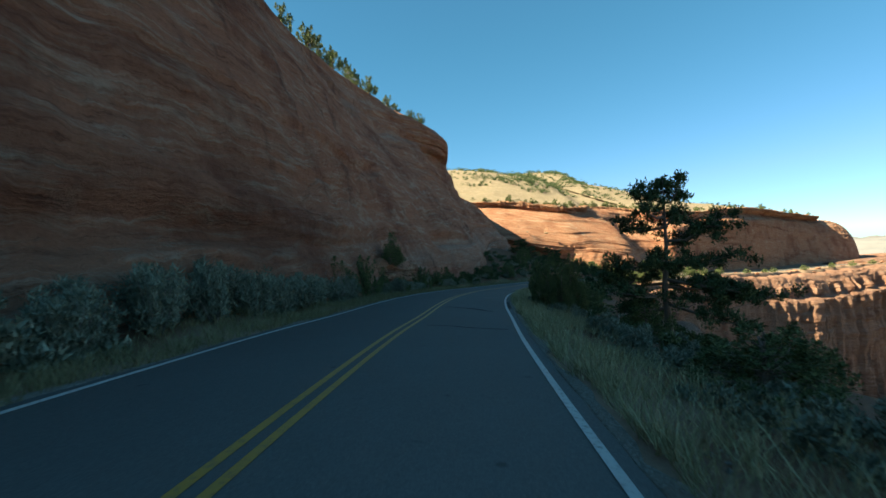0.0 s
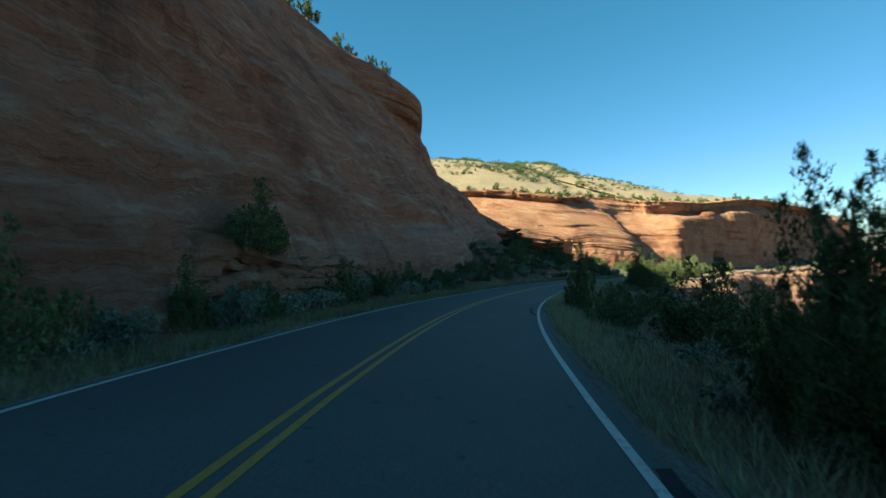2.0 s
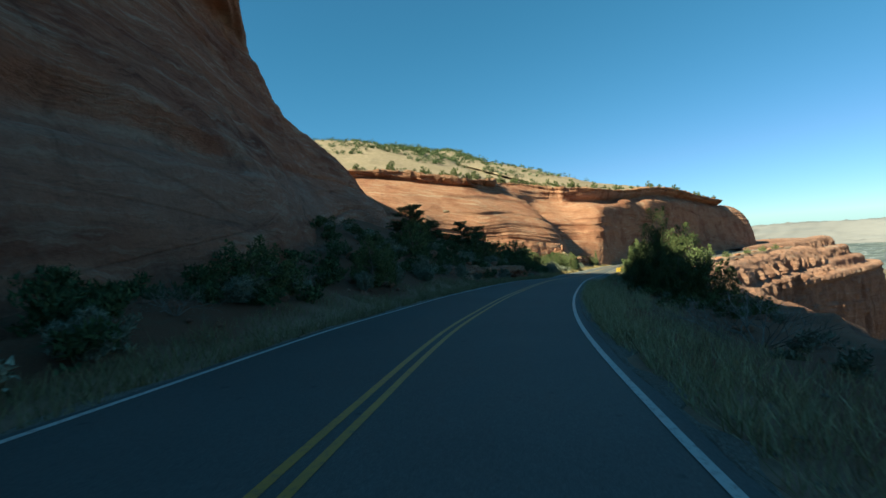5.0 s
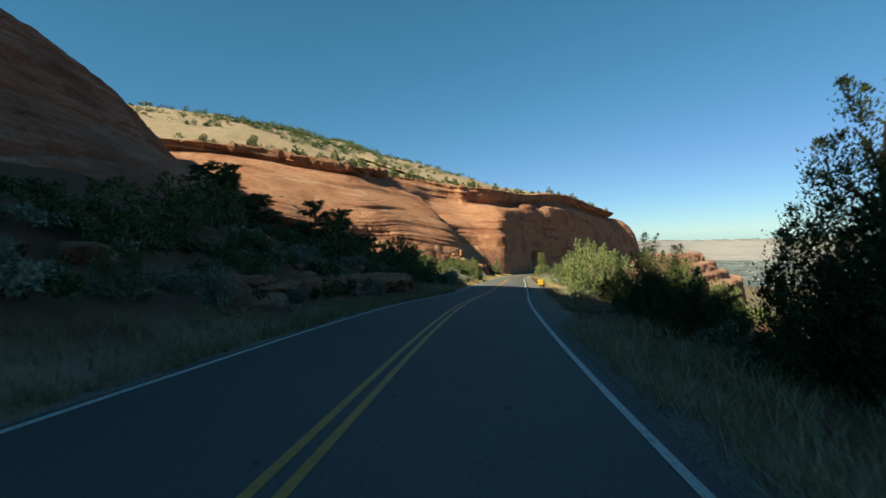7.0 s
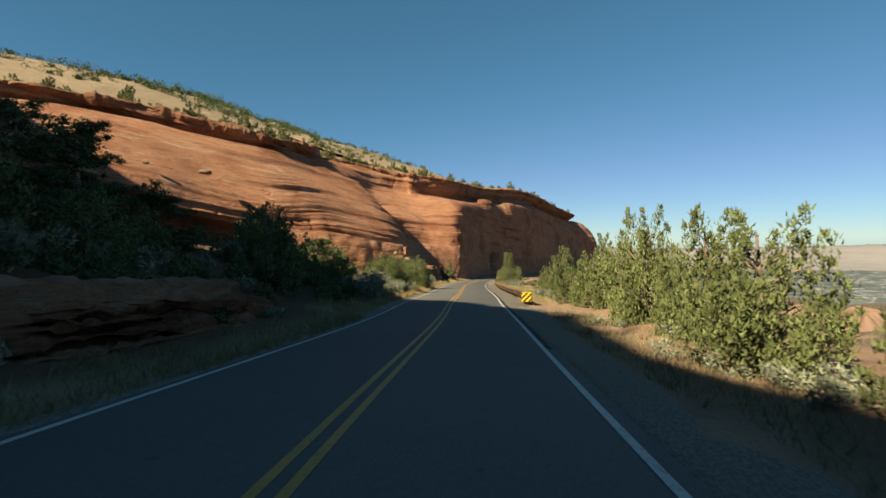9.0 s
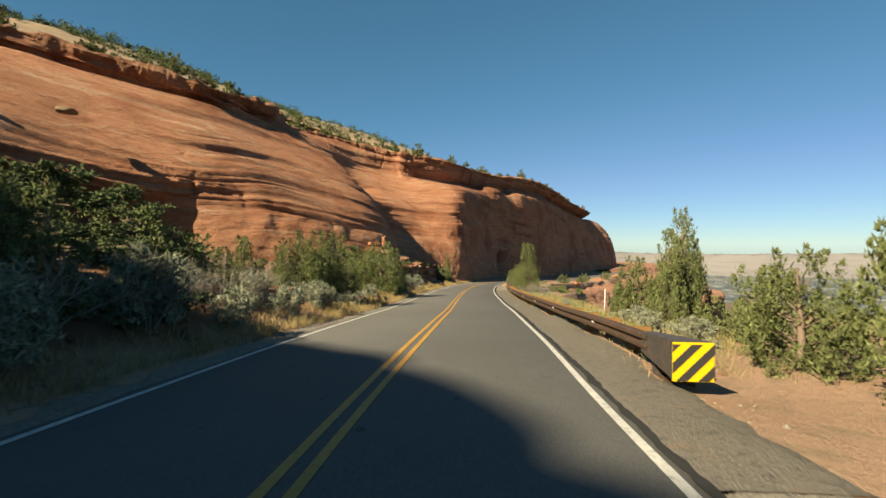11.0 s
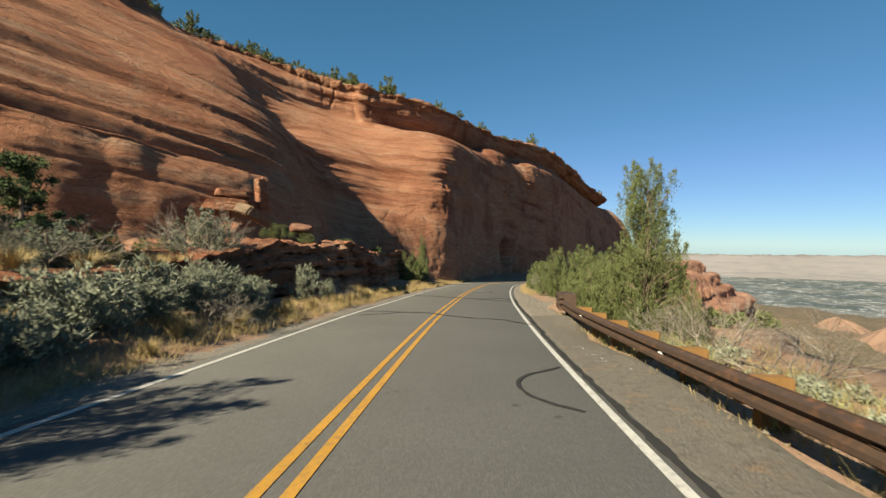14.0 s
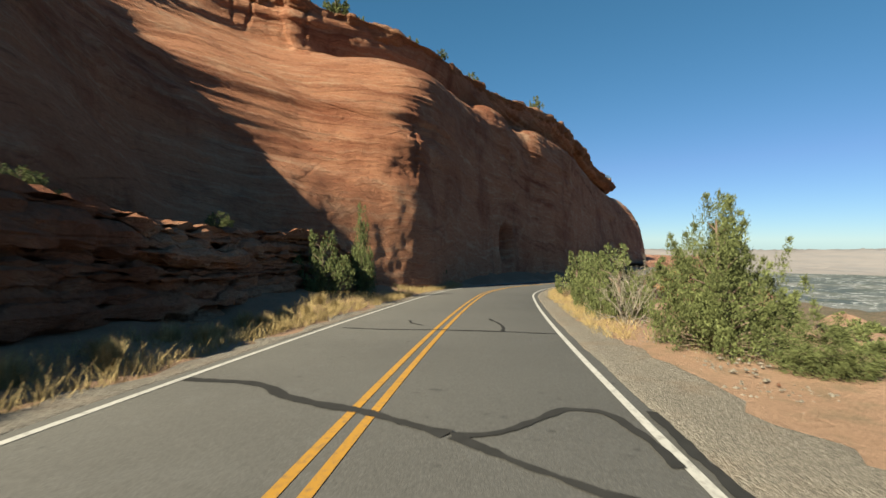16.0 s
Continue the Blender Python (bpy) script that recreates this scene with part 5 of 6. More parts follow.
def stone(k):
    def make():
        r = np.random.RandomState(130 + k)
        bm = bmesh.new()
        bmesh.ops.create_icosphere(bm, subdivisions=4, radius=0.5)
        cuts = [(Vector(r.normal(size=3)).normalized(), r.uniform(0.26, 0.42)) for _ in range(11)]
        for v in bm.verts:
            for n, d in cuts:
                over = v.co.dot(n) - d
                if over > 0:
                    v.co -= n * over * 0.92
            v.co += v.co.normalized() * 0.035 * noise.fractal(v.co * 4 + Vector((k, 0, 0)), 0.8, 2.0, 4)
        for f in bm.faces:
            f.smooth = True
        me = bpy.data.meshes.new("boulder")
        bm.to_mesh(me)
        bm.free()
        me.materials.append((WALLROCK, BLUFF, PALE)[k % 3])
        return tagged(new("boulder", me), ("angular red sandstone boulder on the bank", "weathered orange sandstone block", "pale buff sandstone slab")[k % 3], "rock")
    return make


PALE = sandstone("pale_sandstone", (0.256, 0.168, 0.112), (0.320, 0.232, 0.160), (0.384, 0.296, 0.216), 0.2)


def rock(t, lat, w, h, k=0, xyz=None):
    return put(f"stone {k % 3}", stone(k % 3), t, lat, h, w, xyz=xyz, sink=-0.22, group="boulders on the bank")


for t, lat, w, h, k in ((9.14, -8.4, 1.8, 1.3, 0), (8.96, -7.7, 0.7, 0.5, 1), (8.4, -6.4, 1.0, 0.7, 0), (8.0, -8.2, 1.5, 1.0, 1), (7.6, -6.8, 0.9, 0.6, 0), (7.2, -8.4, 1.6, 1.0, 1), (6.9, -7.0, 0.8, 0.5, 0), (9.7, -7.6, 1.1, 0.8, 1),
                        (10.0, -12.0, 1.5, 1.0, 0), (9.3, -11.6, 1.3, 0.9, 1), (8.7, -10.4, 1.6, 1.1, 0), (10.5, -6.5, 0.9, 0.6, 1), (11.0, -6.8, 1.0, 0.6, 0), (11.4, -8.8, 1.4, 0.8, 1), (11.9, -7.6, 1.0, 0.5, 0), (12.3, -6.9, 1.3, 0.5, 1),
                        (12.8, -6.5, 0.9, 0.4, 0), (13.5, -7.6, 1.4, 0.6, 1), (13.9, -8.8, 1.2, 0.7, 0), (6.2, -5.6, 0.7, 0.5, 0), (5.5, -5.4, 0.6, 0.4, 1), (4.8, -5.3, 0.8, 0.5, 0), (4.2, -6.0, 1.0, 0.7, 1), (5.8, 8.0, 1.2, 0.5, 0), (6.3, 7.2, 0.6, 0.3, 1),
                        (6.6, 8.6, 1.0, 0.5, 0), (5.2, 7.0, 0.7, 0.3, 1), (3.0, 6.4, 0.6, 0.3, 0), (12.0, 7.6, 0.9, 0.5, 0), (16.5, 8.8, 0.4, 0.2, 1), (10.7, 7.4, 0.5, 0.3, 0)):
    rock(t, lat, w, h, k)
for j in range(16):
    rock(21.0 + j * 0.8, 6.2 + 5.5 * ((j * 0.618) % 1), 1.5 + 1.2 * ((j * 0.37) % 1), 0.7 + 0.6 * ((j * 0.71) % 1), j % 2)
rock(0, 0, 1.7, 1.0, 2, (34.3, 159.8, 4.7))
rock(0, 0, 0.9, 0.7, 2, (28.0, 159.0, 5.4))
rock(0, 0, 1.2, 0.7, 1, (62.2, 159.6, -8.0))


def slab(xyz, size, tilt, material, label, seed):
    """A single broken block with worn edges."""
    bm = bmesh.new()
    bmesh.ops.create_cube(bm, size=1)
    bmesh.ops.bevel(bm, geom=bm.edges[:], offset=0.06, segments=2, affect="EDGES")
    bmesh.ops.subdivide_edges(bm, edges=bm.edges[:], cuts=3, use_grid_fill=True)
    for v in bm.verts:
        v.co += 0.07 * noise.noise_vector(v.co * 2.3 + Vector((seed, 0, 0)))
        v.co = Vector((v.co.x * size[0] * (1 - 0.25 * v.co.z), v.co.y * size[1], v.co.z * size[2]))
    me = bpy.data.meshes.new("stone_block")
    bm.to_mesh(me)
    bm.free()
    me.materials.append(material)
    ob = tagged(new("stone_block", me), label, "rock")
    ob.matrix_basis = pose(*xyz, *tilt)
    return ob


slab((64.3, 164.25, -5.9), (0.5, 0.5, 1.6), (4, -9, 20), BLUFF, "upright leaning orange sandstone block", 3)
slab((63.5, 161.1, -7.2), (1.7, 1.1, 0.5), (14, 22, 30), PALE, "pale flat broken slab on the ledge", 8)
slab((62.6, 163.6, -6.6), (2.0, 1.2, 0.6), (0, 4, -10), BLUFF, "low orange block of layered sandstone", 12)
slab((62.8, 164.0, -6.0), (1.5, 1.0, 0.4), (0, 3, 8), BLUFF, "low orange block of layered sandstone", 15)
rock(0, 0, 1.5, 0.9, 0, (65.8, 161.8, -8.0))
rock(0, 0, 1.3, 0.6, 2, (68.2, 163.6, -8.9))


def rimrock(name, base_name, row, jut, high, material, label):
    """A band of harder caprock, jutting over the rim of a cliff already built."""
    g = SURFACE[base_name]
    rim = g[:, row][::6]
    st = []
    for k, p in enumerate(rim):
        a, b = rim[max(0, k - 1)], rim[min(len(rim) - 1, k + 1)]
        t = b - a
        h = math.degrees(math.atan2(-t[1], t[0]))
        j = jut * (0.8 + 0.5 * math.sin(k * 0.9) * math.sin(k * 0.37))
        st.append((p[0], p[1], h, prof(0.9, p[2] - 1.2, -j * 0.4, p[2] - 0.5, -j, p[2] + 0.1, -j * 0.8, p[2] + high * 0.7, 0.3, p[2] + high, 4, p[2] + high * 0.8)))
    ob = loft(name, st, material, len(st) * 6, 30, 0.25, label, "rock", 0.3, 0.0, 55.0, parent=bpy.data.objects[base_name], blocky=0.3, block=0.5)
    ob["label"] = label
    return ob


def make_cap():
    return sandstone("caprock", (0.198, 0.087, 0.049), (0.334, 0.167, 0.099), (0.471, 0.319, 0.220), 0.4)


rimrock("rimrock", "bluff", -1, 0.6, 0.25, make_cap(), "ledgy brown caprock along the bluff rim")


# ---- scrub on the heights ----
def scrub(name, spots, size, material, per, label, r):
    c = np.repeat(spots, 3, 0) + r.normal(size=(len(spots) * 3, 3)) * np.repeat(size, 3)[:, None] * np.array([0.35, 0.35, 0.18])
    c[:, 2] += np.repeat(size, 3) * 0.35
    v, f = sprays(c, np.repeat(size, 3) * 0.42, round(per * 1.3), float(np.mean(size)) * 0.15, r, 0.6, 0.34, 0.8)
    return tagged(mesh_object(name, v, f, material, False), label, "shrubs", kind="stuff")


r = np.random.RandomState(5)
g = SURFACE["hillside"]
u, w_ = r.randint(4, g.shape[0] - 30, 3800), (r.uniform(0.14, 0.85, 3800) * g.shape[1]).astype(int)
u[:350] = r.randint(4, 120, 350)
w_[:350] = (r.uniform(0.16, 0.5, 350) * g.shape[1]).astype(int)
spots = r.permutation(g[u, w_])
keep = (fbm(spots, 0.05, 3) > -0.45) & (spots[:, 1] > 158)
spots = spots[keep]
half = len(spots) * 2 // 3
scrub("hill_scrub", spots[:half], r.uniform(0.7, 1.0, half) ** 3 * 2.5, PINE, 30, "dark green junipers dotted over the hillside", r)
scrub("hill_brush", spots[half:], r.uniform(0.5, 1.2, len(spots) - half), SAGE, 12, "pale brush dotted over the hillside", r)


def on_surface(name, x, y, high=False):
    g = SURFACE[name].reshape(-1, 3)
    d = (g[:, 0] - x) ** 2 + (g[:, 1] - y) ** 2
    near_ = np.argsort(d)[:12]
    return g[near_[np.argmax(g[near_, 2])]]


for k, (x, y, h) in enumerate(((-8.5, 89.5, 3.0), (-10.5, 80, 3.2), (-12.5, 74, 3.0), (-13.5, 67, 3.4), (-3.0, 94, 2.2), (-4.5, 92, 2.0), (-14.5, 58, 3.4), (-15.5, 52, 3.0), (-16, 44, 2.8), (-7.0, 91, 1.8), (-14, 62, 2.4), (-12, 77, 2.0))):
    p = on_surface("cliff", x, y)
    put(f"rim bush {k % 3}", lambda: conifer("juniper", 70 + k % 3, "dark green juniper growing along the cliff rim", "bush", JUNIPER, 34, 20, 0.24), 0, 0, h * 0.9, h * 1.15, xyz=tuple(p), group="junipers on the cliff rim")
g = SURFACE["bluff"]
for k in range(84):
    u = int((0.08 + 0.80 * (k + r.uniform(-0.45, 0.45)) / 84) * g.shape[0])
    p = g[u, -1] + np.array([r.uniform(-0.6, 0.6), r.uniform(0.6, 5.5), 0.55])
    h = r.uniform(0.9, 1.9) if k % 5 else r.uniform(2.2, 3.2)
    put(f"rim bush {k % 3}", lambda: conifer("juniper", 70 + k % 3, "dark green juniper growing along the bluff rim", "bush", JUNIPER, 34, 20, 0.24), 0, 0, h, h * r.uniform(1.0, 1.6), xyz=tuple(p), group="junipers on the bluff rim")

# brush that fills the shaded bank and the slopes
def bank_spots(n, t0, t1, lat0, lat1, r):
    t, lat = r.uniform(t0, t1, n), r.uniform(lat0, lat1, n)
    i = np.clip(np.searchsorted(LINE[:, 4], t), 0, len(LINE) - 1)
    q = LINE[i, :2] + LN[i] * lat[:, None]
    return np.column_stack([q, land(q)])


def brush(n, t0, t1, lat0, lat1, lo, hi, material, per, label):
    return scrub("brush", bank_spots(n, t0, t1, lat0, lat1, r), r.uniform(lo, hi, n), material, per, label, r)


brush(90, -1.5, 5.5, -4.9, -7.2, 0.5, 1.0, SAGE, 110, "dense grey-green sagebrush under the cliff")
brush(46, 3.9, 6.5, -5.2, -8.5, 0.5, 1.1, PINE, 110, "dark green scrub under the cliff")
# the darker PINE leaf deepens the shade on the bank and its foot
brush(300, 5.6, 10.8, -6.0, -15.0, 0.4, 1.1, PINE, 80, "dark scrub on the rocky bank")
brush(60, 6.0, 11.5, -5.0, -14.0, 0.4, 0.9, SAGE, 90, "grey brush on the rocky bank")
brush(46, 10.6, 12.0, -4.9, -7.6, 0.4, 0.9, PINE, 90, "dark low scrub at the foot of the bank")
brush(130, 11.0, 15.0, -5.6, -14.0, 0.25, 0.7, SAGE, 70, "low grey brush on red earth")
brush(60, -0.4, 2.6, 4.7, 8.5, 0.3, 0.65, SAGE, 90, "grey-green brush sloping to the drop")
brush(80, -0.6, 3.4, 5.2, 7.6, 0.3, 0.6, SAGE, 90, "soft blue-grey brush beside the straw grass")
brush(60, 0.0, 9.0, 5.6, 11.0, 0.3, 0.7, SAGE, 80, "low grey brush on the slope above the drop")
brush(40, 1.0, 9.0, 6.5, 11.5, 0.4, 0.9, JUNIPER, 90, "green scrub on the slope above the drop")
brush(70, 7.6, 11.2, 5.2, 10.0, 0.25, 0.6, SAGE, 70, "low dry brush on the dirt shoulder")
brush(40, 12.0, 15.3, 5.2, 7.0, 0.25, 0.5, SAGE, 80, "pale brush behind the guardrail")
brush(26, 15.3, 18.5, 8.5, 13.0, 0.4, 0.9, JUNIPER, 100, "green scrub along the canyon edge")


# ---- grass and loose stones ----
def grass(name, spots, tall, material, label, r):
    n = len(spots)
    a = r.uniform(0, 2 * math.pi, n)
    side = np.column_stack([np.cos(a), np.sin(a), 0 * a]) * (0.003 + 0.005 * r.rand(n))[:, None]
    lean = r.normal(size=(n, 3)) * np.array([0.45, 0.45, 0])
    tip = spots + (lean + np.array([0, 0, 1])) * (tall * r.uniform(0.5, 1.2, n))[:, None]
    v = np.stack([spots - side, spots + side, tip + side * 0.25, tip - side * 0.25], 1).reshape(-1, 3)
    return tagged(mesh_object(name, v, np.arange(n * 4).reshape(-1, 4), material, False), label, "grass", kind="stuff")


def verge(n, t0, t1, lat0, lat1, bias, r, gap=0.0):
    """Places beside the road, gathered in tufts."""
    t, f = r.uniform(t0, t1, n), r.rand(n) ** bias
    i = np.clip(np.searchsorted(LINE[:, 4], t), 0, len(LINE) - 1)
    tuft = np.column_stack([np.round(t * 34), np.round(f * 9), np.full(n, lat0)])
    jig = TABLE[(np.abs(tuft @ np.array([131, 977, 57])).astype(int)) % 4096]
    lat = (lat0 + (lat1 - lat0) * f) + 0.3 * (jig - 0.5)
    q = LINE[i, :2] + LN[i] * (lat + np.sign(lat) * (WIDE[i] - LANE))[:, None] + LT[i] * r.uniform(-0.3, 0.3, (n, 1))
    ok = jig > 0.25 + gap + 0.45 * f * f
    q = q[ok]
    return np.column_stack([q, land(q) - 0.02])


GREENGRASS = leafy("green_straw", (0.10, 0.105, 0.035), (0.34, 0.29, 0.13))
STRAW = leafy("pale_straw", (0.19, 0.17, 0.085), (0.56, 0.48, 0.28))
# dull green grass, its colour darkened for the shaded stretch of road
DUSK = leafy("shaded_verge_grass", (0.095, 0.09, 0.04), (0.33, 0.28, 0.155))
a = verge(90000, -1.5, 10.8, -3.32, -5.1, 1.5, r)
grass("grass", a, 0.30, DUSK, "dull green and straw verge grass", r)
a = verge(84000, -1.5, 8.2, 3.42, 6.4, 1.6, r)
grass("grass", a, 0.34, STRAW, "pale straw grass sloping to the drop", r)
a = verge(52000, 10.6, 19.5, -3.8, -5.2, 1.6, r)
grass("grass", a, 0.28, DRY, "bright straw-coloured verge grass", r)
a = verge(16000, 8.4, 11.0, 4.2, 7.0, 1.1, r, 0.15)
grass("grass", a, 0.22, DUSK, "sparse dull grass on the dirt shoulder", r)
a = verge(24000, 11.8, 15.4, 4.4, 8.2, 1.1, r, 0.1)
grass("grass", a, 0.34, GREENGRASS, "yellow-green grass behind the guardrail", r)
a = verge(5200, 11.6, 15.7, 4.05, 4.6, 0.8, r, 0.42)
grass("grass", a, 0.16, DRY, "low dry tufts along the foot of the guardrail", r)
a = verge(9000, 17.0, 19.5, 3.8, 4.9, 1.2, r, 0.1)
grass("grass", a, 0.30, DRY, "dry yellow grass beside the bend", r)


def pebbles(name, spots, size, material, label, r):
    n = len(spots)
    base = np.array([(1, 0, 0), (0, 1, 0), (-1, 0, 0), (0, -1, 0), (0.2, 0.1, 0.8), (0, 0, -0.5)], dtype=float)
    tri = np.array([(0, 1, 4), (1, 2, 4), (2, 3, 4), (3, 0, 4), (1, 0, 5), (2, 1, 5), (3, 2, 5), (0, 3, 5)])
    sc = (size * r.uniform(0.4, 1.6, n) ** 1.6)[:, None, None] * r.uniform(0.6, 1.3, (n, 6, 3))
    a = r.uniform(0, 2 * math.pi, n)
    rot = np.stack([np.stack([np.cos(a), -np.sin(a)], 1), np.stack([np.sin(a), np.cos(a)], 1)], 1)
    v = base[None] * sc
    v[:, :, :2] = np.einsum("nij,nkj->nki", rot, v[:, :, :2])
    v = (v + spots[:, None]).reshape(-1, 3)
    f = (tri[None] + (np.arange(n) * 6)[:, None, None]).reshape(-1, 3)
    return tagged(mesh_object(name, v, f, material, False), label, "stones", kind="stuff")


pebbles("gravel", verge(5200, -0.5, 18, 3.5, 5.6, 1.2, r), 0.028, GRAVEL, "loose grey gravel at the pavement edge", r)
pebbles("gravel", verge(3600, 15.2, 18.0, 4.0, 6.2, 0.9, r), 0.024, GRAVEL, "loose stones scattered over the pull-out", r)
pebbles("gravel", verge(4200, -0.5, 18, -3.4, -5.0, 1.2, r), 0.028, GRAVEL, "loose gravel between asphalt and grass", r)
pebbles("rubble", verge(2600, 10.5, 15.5, -5.0, -13.0, 0.8, r), 0.07, WALLROCK, "small red stones scattered over the bank", r)
pebbles("rubble", verge(1100, 5.5, 15.5, -4.6, -14.0, 0.8, r), 0.13, WALLROCK, "broken red rock scattered over the bank", r)
pebbles("gravel", verge(2600, 11.4, 15.6, 3.6, 4.5, 0.5, r), 0.016, GRAVEL, "fine grit on the paved shoulder", r)
pebbles("rubble", verge(380, 5.0, 18.0, 4.8, 10.0, 0.8, r), 0.07, WALLROCK, "small red stones on bare earth", r)


# ---- guardrail ----
def make_steel(name, a, b):
    k = Mat(name, 0.62, 0.25)
    c = k.mix(k.noise(2.0, 6.0, 0.65), a, b)
    c = k.mix(k.ramp(k.noise(9.0, 5.0, 0.7), (0.52, 0.0), (0.7, 0.7)), c, (0.19, 0.085, 0.04))
    return k.done(c, k.noise(30.0, 4.0), 0.3, 0.006)


RUST = make_steel("weathered_steel", (0.042, 0.028, 0.022), (0.078, 0.050, 0.036))
DARK = make_steel("dark_steel", (0.035, 0.033, 0.034), (0.075, 0.068, 0.066))
k = Mat("post_timber", 0.85)
grain = k.noise(5.0, 6.0, 0.65, k.scaled(3.0, 3.0, 0.5))
TIMBER = k.done(k.mix(grain, (0.13, 0.068, 0.026), (0.235, 0.130, 0.050)), grain, 0.6, 0.02)
SIGN_YELLOW = Mat("sign_yellow", 0.45)
SIGN_YELLOW = SIGN_YELLOW.done(SIGN_YELLOW.mix(SIGN_YELLOW.noise(8.0), (0.640, 0.400, 0.016), (0.560, 0.336, 0.016)))
SIGN_BLACK = Mat("sign_black", 0.5)
SIGN_BLACK = SIGN_BLACK.done(SIGN_BLACK.mix(SIGN_BLACK.noise(8.0), (0.02, 0.02, 0.02), (0.035, 0.033, 0.03)))
REFLECT = Mat("reflector_white", 0.35)
REFLECT = REFLECT.done(REFLECT.mix(REFLECT.noise(20.0), (0.75, 0.75, 0.72), (0.6, 0.6, 0.58)))

RAIL_T = np.arange(11.64, 15.74, 0.02)
rail_lat = np.interp(RAIL_T, [11.6, 12.4, 15.3, 15.8], [4.28, 4.06, 4.15, 4.4])
rail_p = np.array([[*road_point(t, lat)] for t, lat in zip(RAIL_T, rail_lat)])
rail_d = np.concatenate([[0], np.cumsum(np.linalg.norm(np.diff(rail_p, axis=0), axis=1))])
uniq = np.concatenate([[True], np.diff(rail_d) > 1e-4])
RAIL_KEY = np.column_stack([rail_d[uniq], rail_p[uniq]])[::3]
RAIL_LEN = RAIL_KEY[-1, 0]


def rail_frame(d):
    """Place, way and right side of the rail d metres along it."""
    p = spline(RAIL_KEY, np.array([d]))[0]
    q = spline(RAIL_KEY, np.array([min(d + 0.5, RAIL_LEN)]))[0] - spline(RAIL_KEY, np.array([max(d - 0.5, 0)]))[0]
    q /= np.linalg.norm(q)
    return p, q, np.array([q[1], -q[0], 0]) / math.hypot(q[0], q[1])


def rail_matrix(d):
    p, q, n = rail_frame(d)
    m = Matrix(((q[0], -n[0], 0, p[0]), (q[1], -n[1], 0, p[1]), (q[2], 0, 1, p[2]), (0, 0, 0, 1)))
    return m


guardrail = tagged(new("guardrail"), "rusty brown steel guardrail on timber posts", "guardrail")
W_LINE = tuple((o, z - 0.18) for o, z in ((0.0, 0.42), (0.0, 0.435), (-0.08, 0.465), (-0.085, 0.52), (-0.01, 0.56), (-0.01, 0.59), (-0.085, 0.63), (-0.08, 0.69), (0.0, 0.72), (0.0, 0.735)))


def beam(d0, d1):
    ring = [(o, z) for o, z in W_LINE] + [(o + 0.012, z) for o, z in reversed(W_LINE)]
    ds = np.linspace(d0, d1, 9)
    v = []
    for d in ds:
        p, q, n = rail_frame(d)
        v.append([p + n * o + np.array([0, 0, z]) for o, z in ring])
    v = np.array(v)
    m = len(ring)
    f = []
    for i in range(len(ds) - 1):
        for k in range(m):
            f.append((i * m + k, i * m + (k + 1) % m, (i + 1) * m + (k + 1) % m, (i + 1) * m + k))
    return mesh_object("beam", v.reshape(-1, 3), f, RUST, False, guardrail)


def box(bm, x0, x1, y0, y1, z0, z1, bevel=0.012):
    g = bmesh.ops.create_cube(bm, size=1)["verts"]
    for v in g:
        v.co = Vector(((x0 + x1) / 2 + v.co.x * (x1 - x0), (y0 + y1) / 2 + v.co.y * (y1 - y0), (z0 + z1) / 2 + v.co.z * (z1 - z0)))
    if bevel:
        bmesh.ops.bevel(bm, geom=list({e for v in g for e in v.link_edges}), offset=bevel, segments=2, affect="EDGES")
    return g


for k in range(int(RAIL_LEN // 3.81)):
    beam(1.2 + k * 3.81, min(1.2 + (k + 1) * 3.81 + 0.12, RAIL_LEN - 0.6))
post_mesh, block_mesh, bolt_mesh = None, None, None
for k in range(int((RAIL_LEN - 1.2) // 1.905)):
    m = rail_matrix(0.98 + k * 1.905) @ pose(0, 0, 0, 0, 0, random.uniform(-2, 2))
    if post_mesh is None:
        bm = bmesh.new()
        box(bm, -0.10, 0.10, -0.60, -0.03, 0.20, 0.49, 0.015)
        box(bm, -0.095, 0.095, -0.59, -0.42, -0.9, 0.21, 0.015)
        o1 = part("post", bm, TIMBER, guardrail, "weathered orange timber post")
        bm = bmesh.new()
        box(bm, -0.075, 0.075, -0.418, -0.26, -0.5, 0.196, 0.01)
        o2 = part("leg", bm, TIMBER, guardrail, "dark weathered timber leg under the rail")
        bm = bmesh.new()
        box(bm, -0.05, 0.05, 0.02, 0.04, 0.38, 0.40, 0.006)
        o3 = part("bolt", bm, RUST, guardrail)
        post_mesh, block_mesh, bolt_mesh = o1.data, o2.data, o3.data
        obs = (o1, o2, o3)
    else:
        obs = [new(n, d) for n, d in (("post", post_mesh), ("leg", block_mesh), ("bolt", bolt_mesh))]
    for ob in obs:
        ob.parent, ob.matrix_basis = guardrail, m
    if k % 3 == 2:
        bm = bmesh.new()
        vs = [bm.verts.new(c) for c in ((-0.015, 0.012, 0.36), (0.015, 0.012, 0.36), (0.015, 0.085, 0.40), (-0.015, 0.085, 0.40), (-0.015, 0.012, 0.46), (0.015, 0.012, 0.46))]
        for q in ((0, 1, 2, 3), (3, 2, 5, 4), (0, 3, 4), (1, 5, 2), (0, 4, 5, 1)):
            bm.faces.new([vs[i] for i in q])
        part("reflector", bm, REFLECT, guardrail, "small white reflector tab").matrix_basis = m

# the flared end with its striped marker, and the plain far end
m = rail_matrix(0.0) @ pose(0, 0, -0.24)
bm = bmesh.new()
g = box(bm, 0.0, 1.5, -0.42, 0.14, 0.28, 0.83, 0)
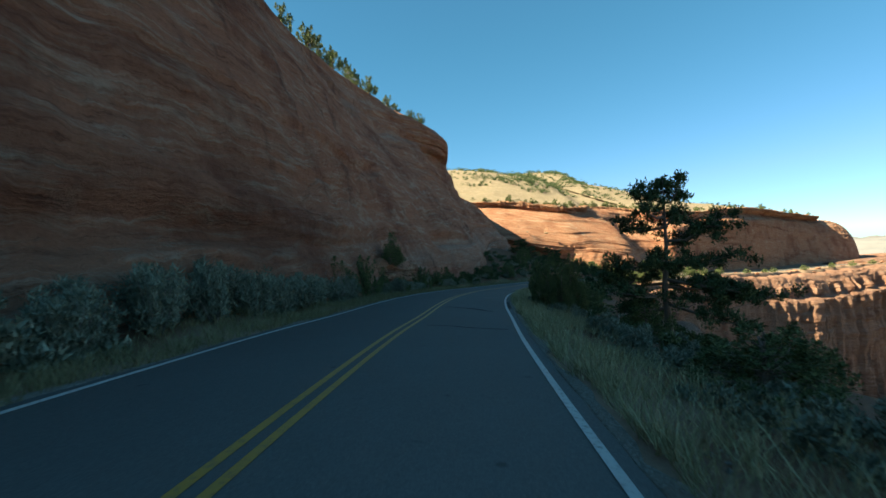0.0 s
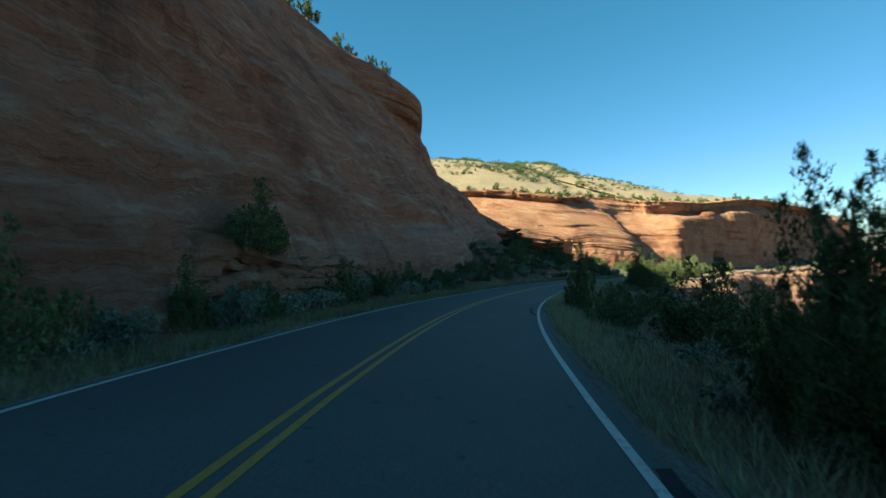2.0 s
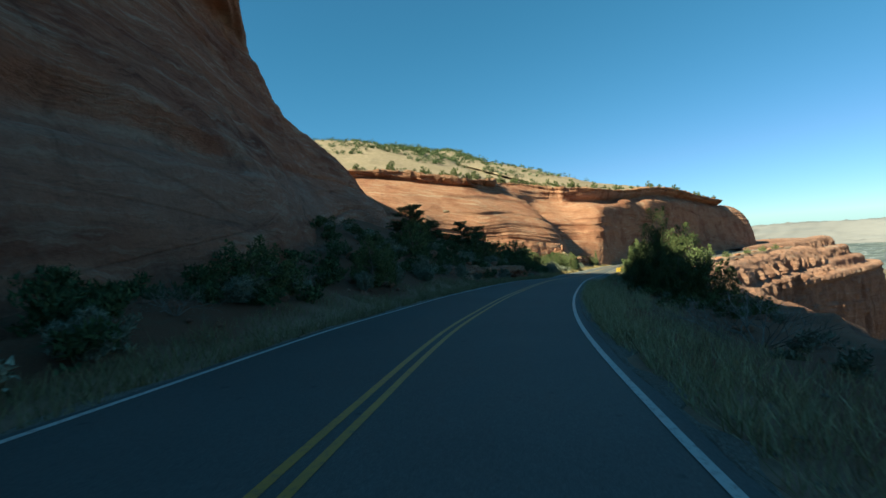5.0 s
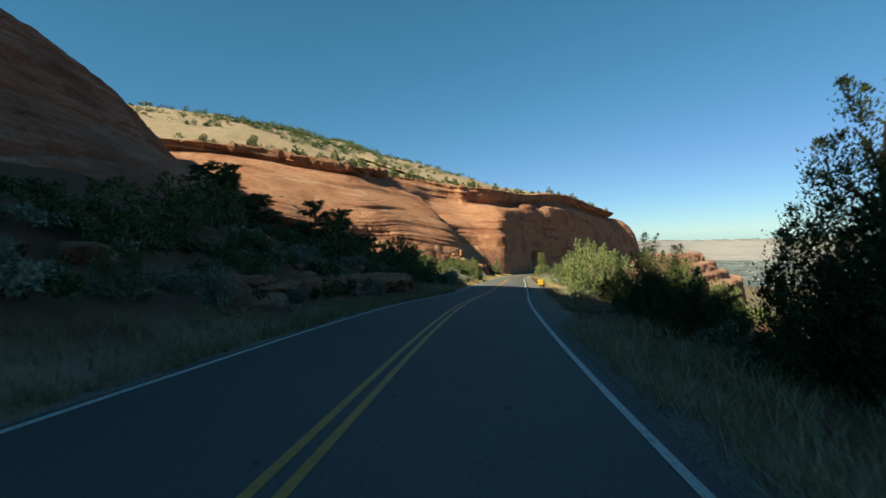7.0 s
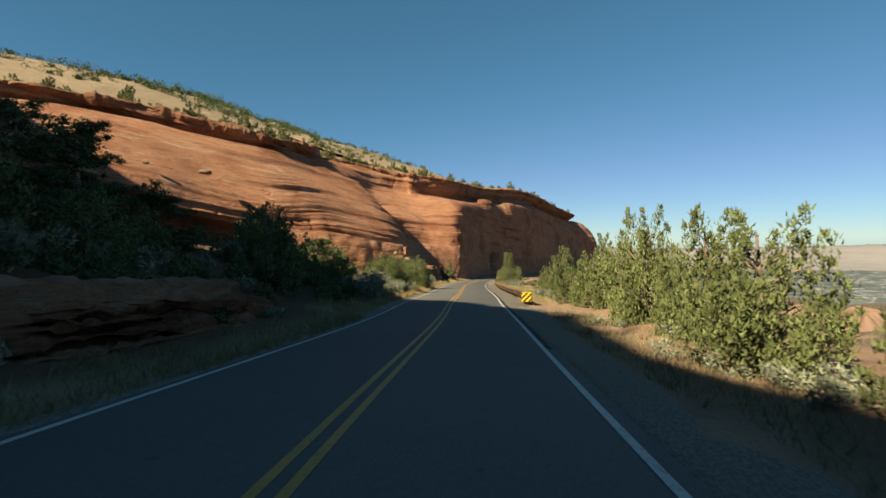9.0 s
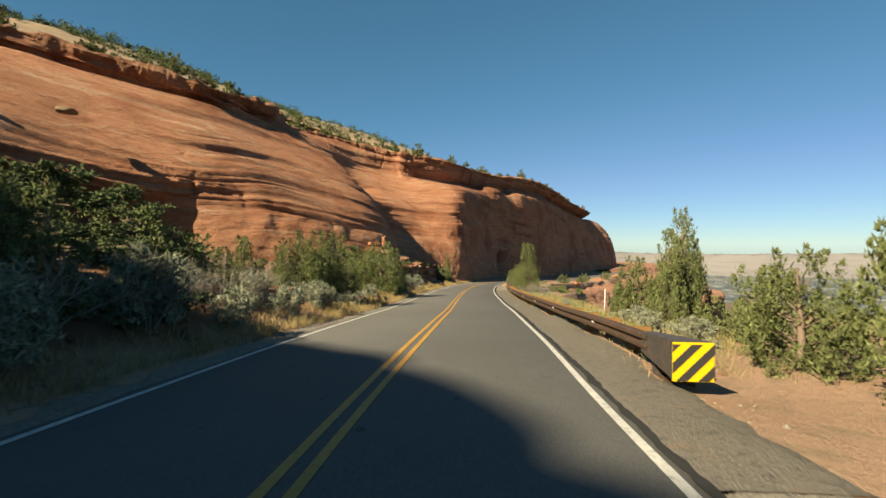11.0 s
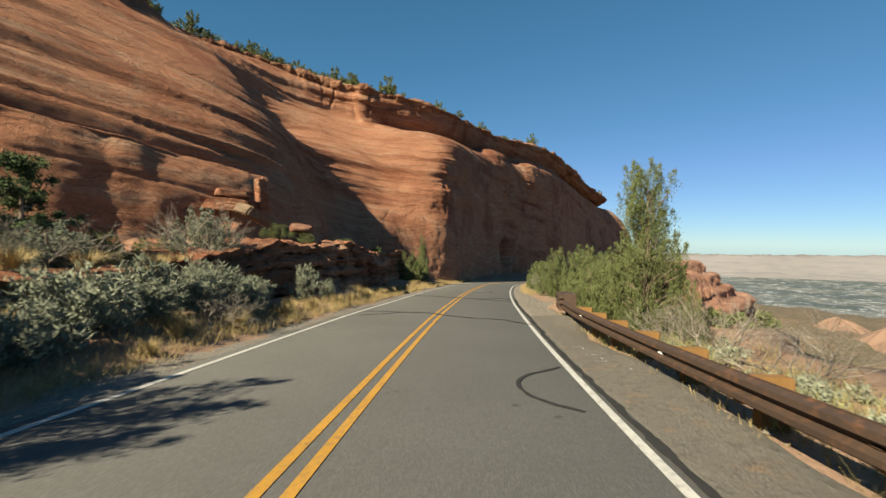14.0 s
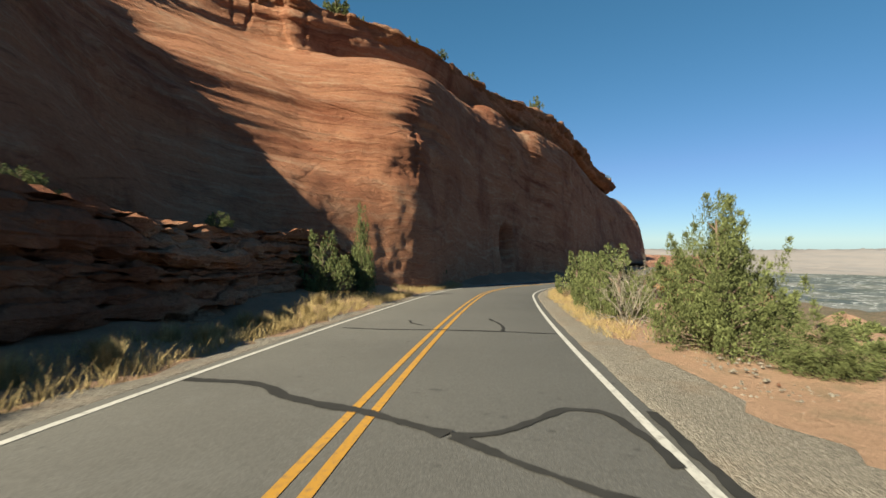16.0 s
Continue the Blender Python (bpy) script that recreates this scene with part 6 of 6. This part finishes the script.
for v in g:
    if v.co.x > 1:
        v.co.y = 0.06 if v.co.y > -0.1 else -0.16
        v.co.z = 0.40 if v.co.z < 0.5 else 0.75
bmesh.ops.bevel(bm, geom=bm.edges[:], offset=0.012, segments=2, affect="EDGES")
terminal = part("end_terminal", bm, DARK, guardrail, "dark steel impact head")
terminal.matrix_basis = m
bm = bmesh.new()
box(bm, -0.02, -0.003, -0.42, 0.15, 0.27, 0.82, 0.004)
panel = part("marker_panel", bm, SIGN_YELLOW, terminal, "yellow and black striped hazard panel")
corner = (-0.43, 0.15, 0.28, 0.79)
for k in range(-3, 5):
    bm = bmesh.new()
    c0 = -0.70 + k * 0.30
    poly = [(c0, 0.28), (c0 + 0.15, 0.28), (c0 + 0.15 + 0.51, 0.79), (c0 + 0.51, 0.79)]
    poly = [(-y, z) for y, z in poly]
    vs = [bm.verts.new((x, y, z)) for x in (-0.021, -0.026) for y, z in poly]
    for q in ((3, 2, 1, 0), (4, 5, 6, 7), (0, 1, 5, 4), (1, 2, 6, 5), (2, 3, 7, 6), (3, 0, 4, 7)):
        bm.faces.new([vs[i] for i in q])
    for co, no in (((0, corner[0], 0), (0, -1, 0)), ((0, corner[1], 0), (0, 1, 0))):
        geom = bm.verts[:] + bm.edges[:] + bm.faces[:]
        bmesh.ops.bisect_plane(bm, geom=geom, plane_co=co, plane_no=no, clear_outer=True)
    if bm.faces:
        part("stripe", bm, SIGN_BLACK, panel)
    else:
        bm.free()
bm = bmesh.new()
box(bm, 0.1, 1.6, -0.16, -0.10, 0.02, 0.09, 0.01)
part("strut", bm, RUST, guardrail, "steel ground strut").matrix_basis = m
bm = bmesh.new()
box(bm, 1.2, 1.36, -0.3, -0.08, -0.4, 0.5, 0.01)
part("post", bm, DARK, guardrail, "grey steel foot of the end").matrix_basis = m
m = rail_matrix(RAIL_LEN) @ pose(0, 0, -0.12)
bm = bmesh.new()
for z0, z1 in ((0.34, 0.50), (0.56, 0.69), (0.75, 0.91)):
    box(bm, -1.25, 0.06, -0.02, 0.13, z0, z1, 0.01)
box(bm, -1.25, 0.03, -0.46, -0.02, 0.32, 0.93, 0.01)
box(bm, -0.62, -0.46, -0.36, -0.16, -0.4, 0.33, 0.01)
part("end_shoe", bm, RUST, guardrail, "square reddish steel end shoe").matrix_basis = m

delineator = tagged(new("delineator"), "thin pale roadside marker post", "marker post")
q = road_point(12.95, 6.8)
delineator.matrix_basis = pose(q.x, q.y, float(land(np.array([[q.x, q.y]]))[0]), 0, 3, 0)
bm = bmesh.new()
box(bm, -0.03, 0.03, -0.012, 0.012, -0.3, 1.1, 0.004)
part("stake", bm, REFLECT, delineator)
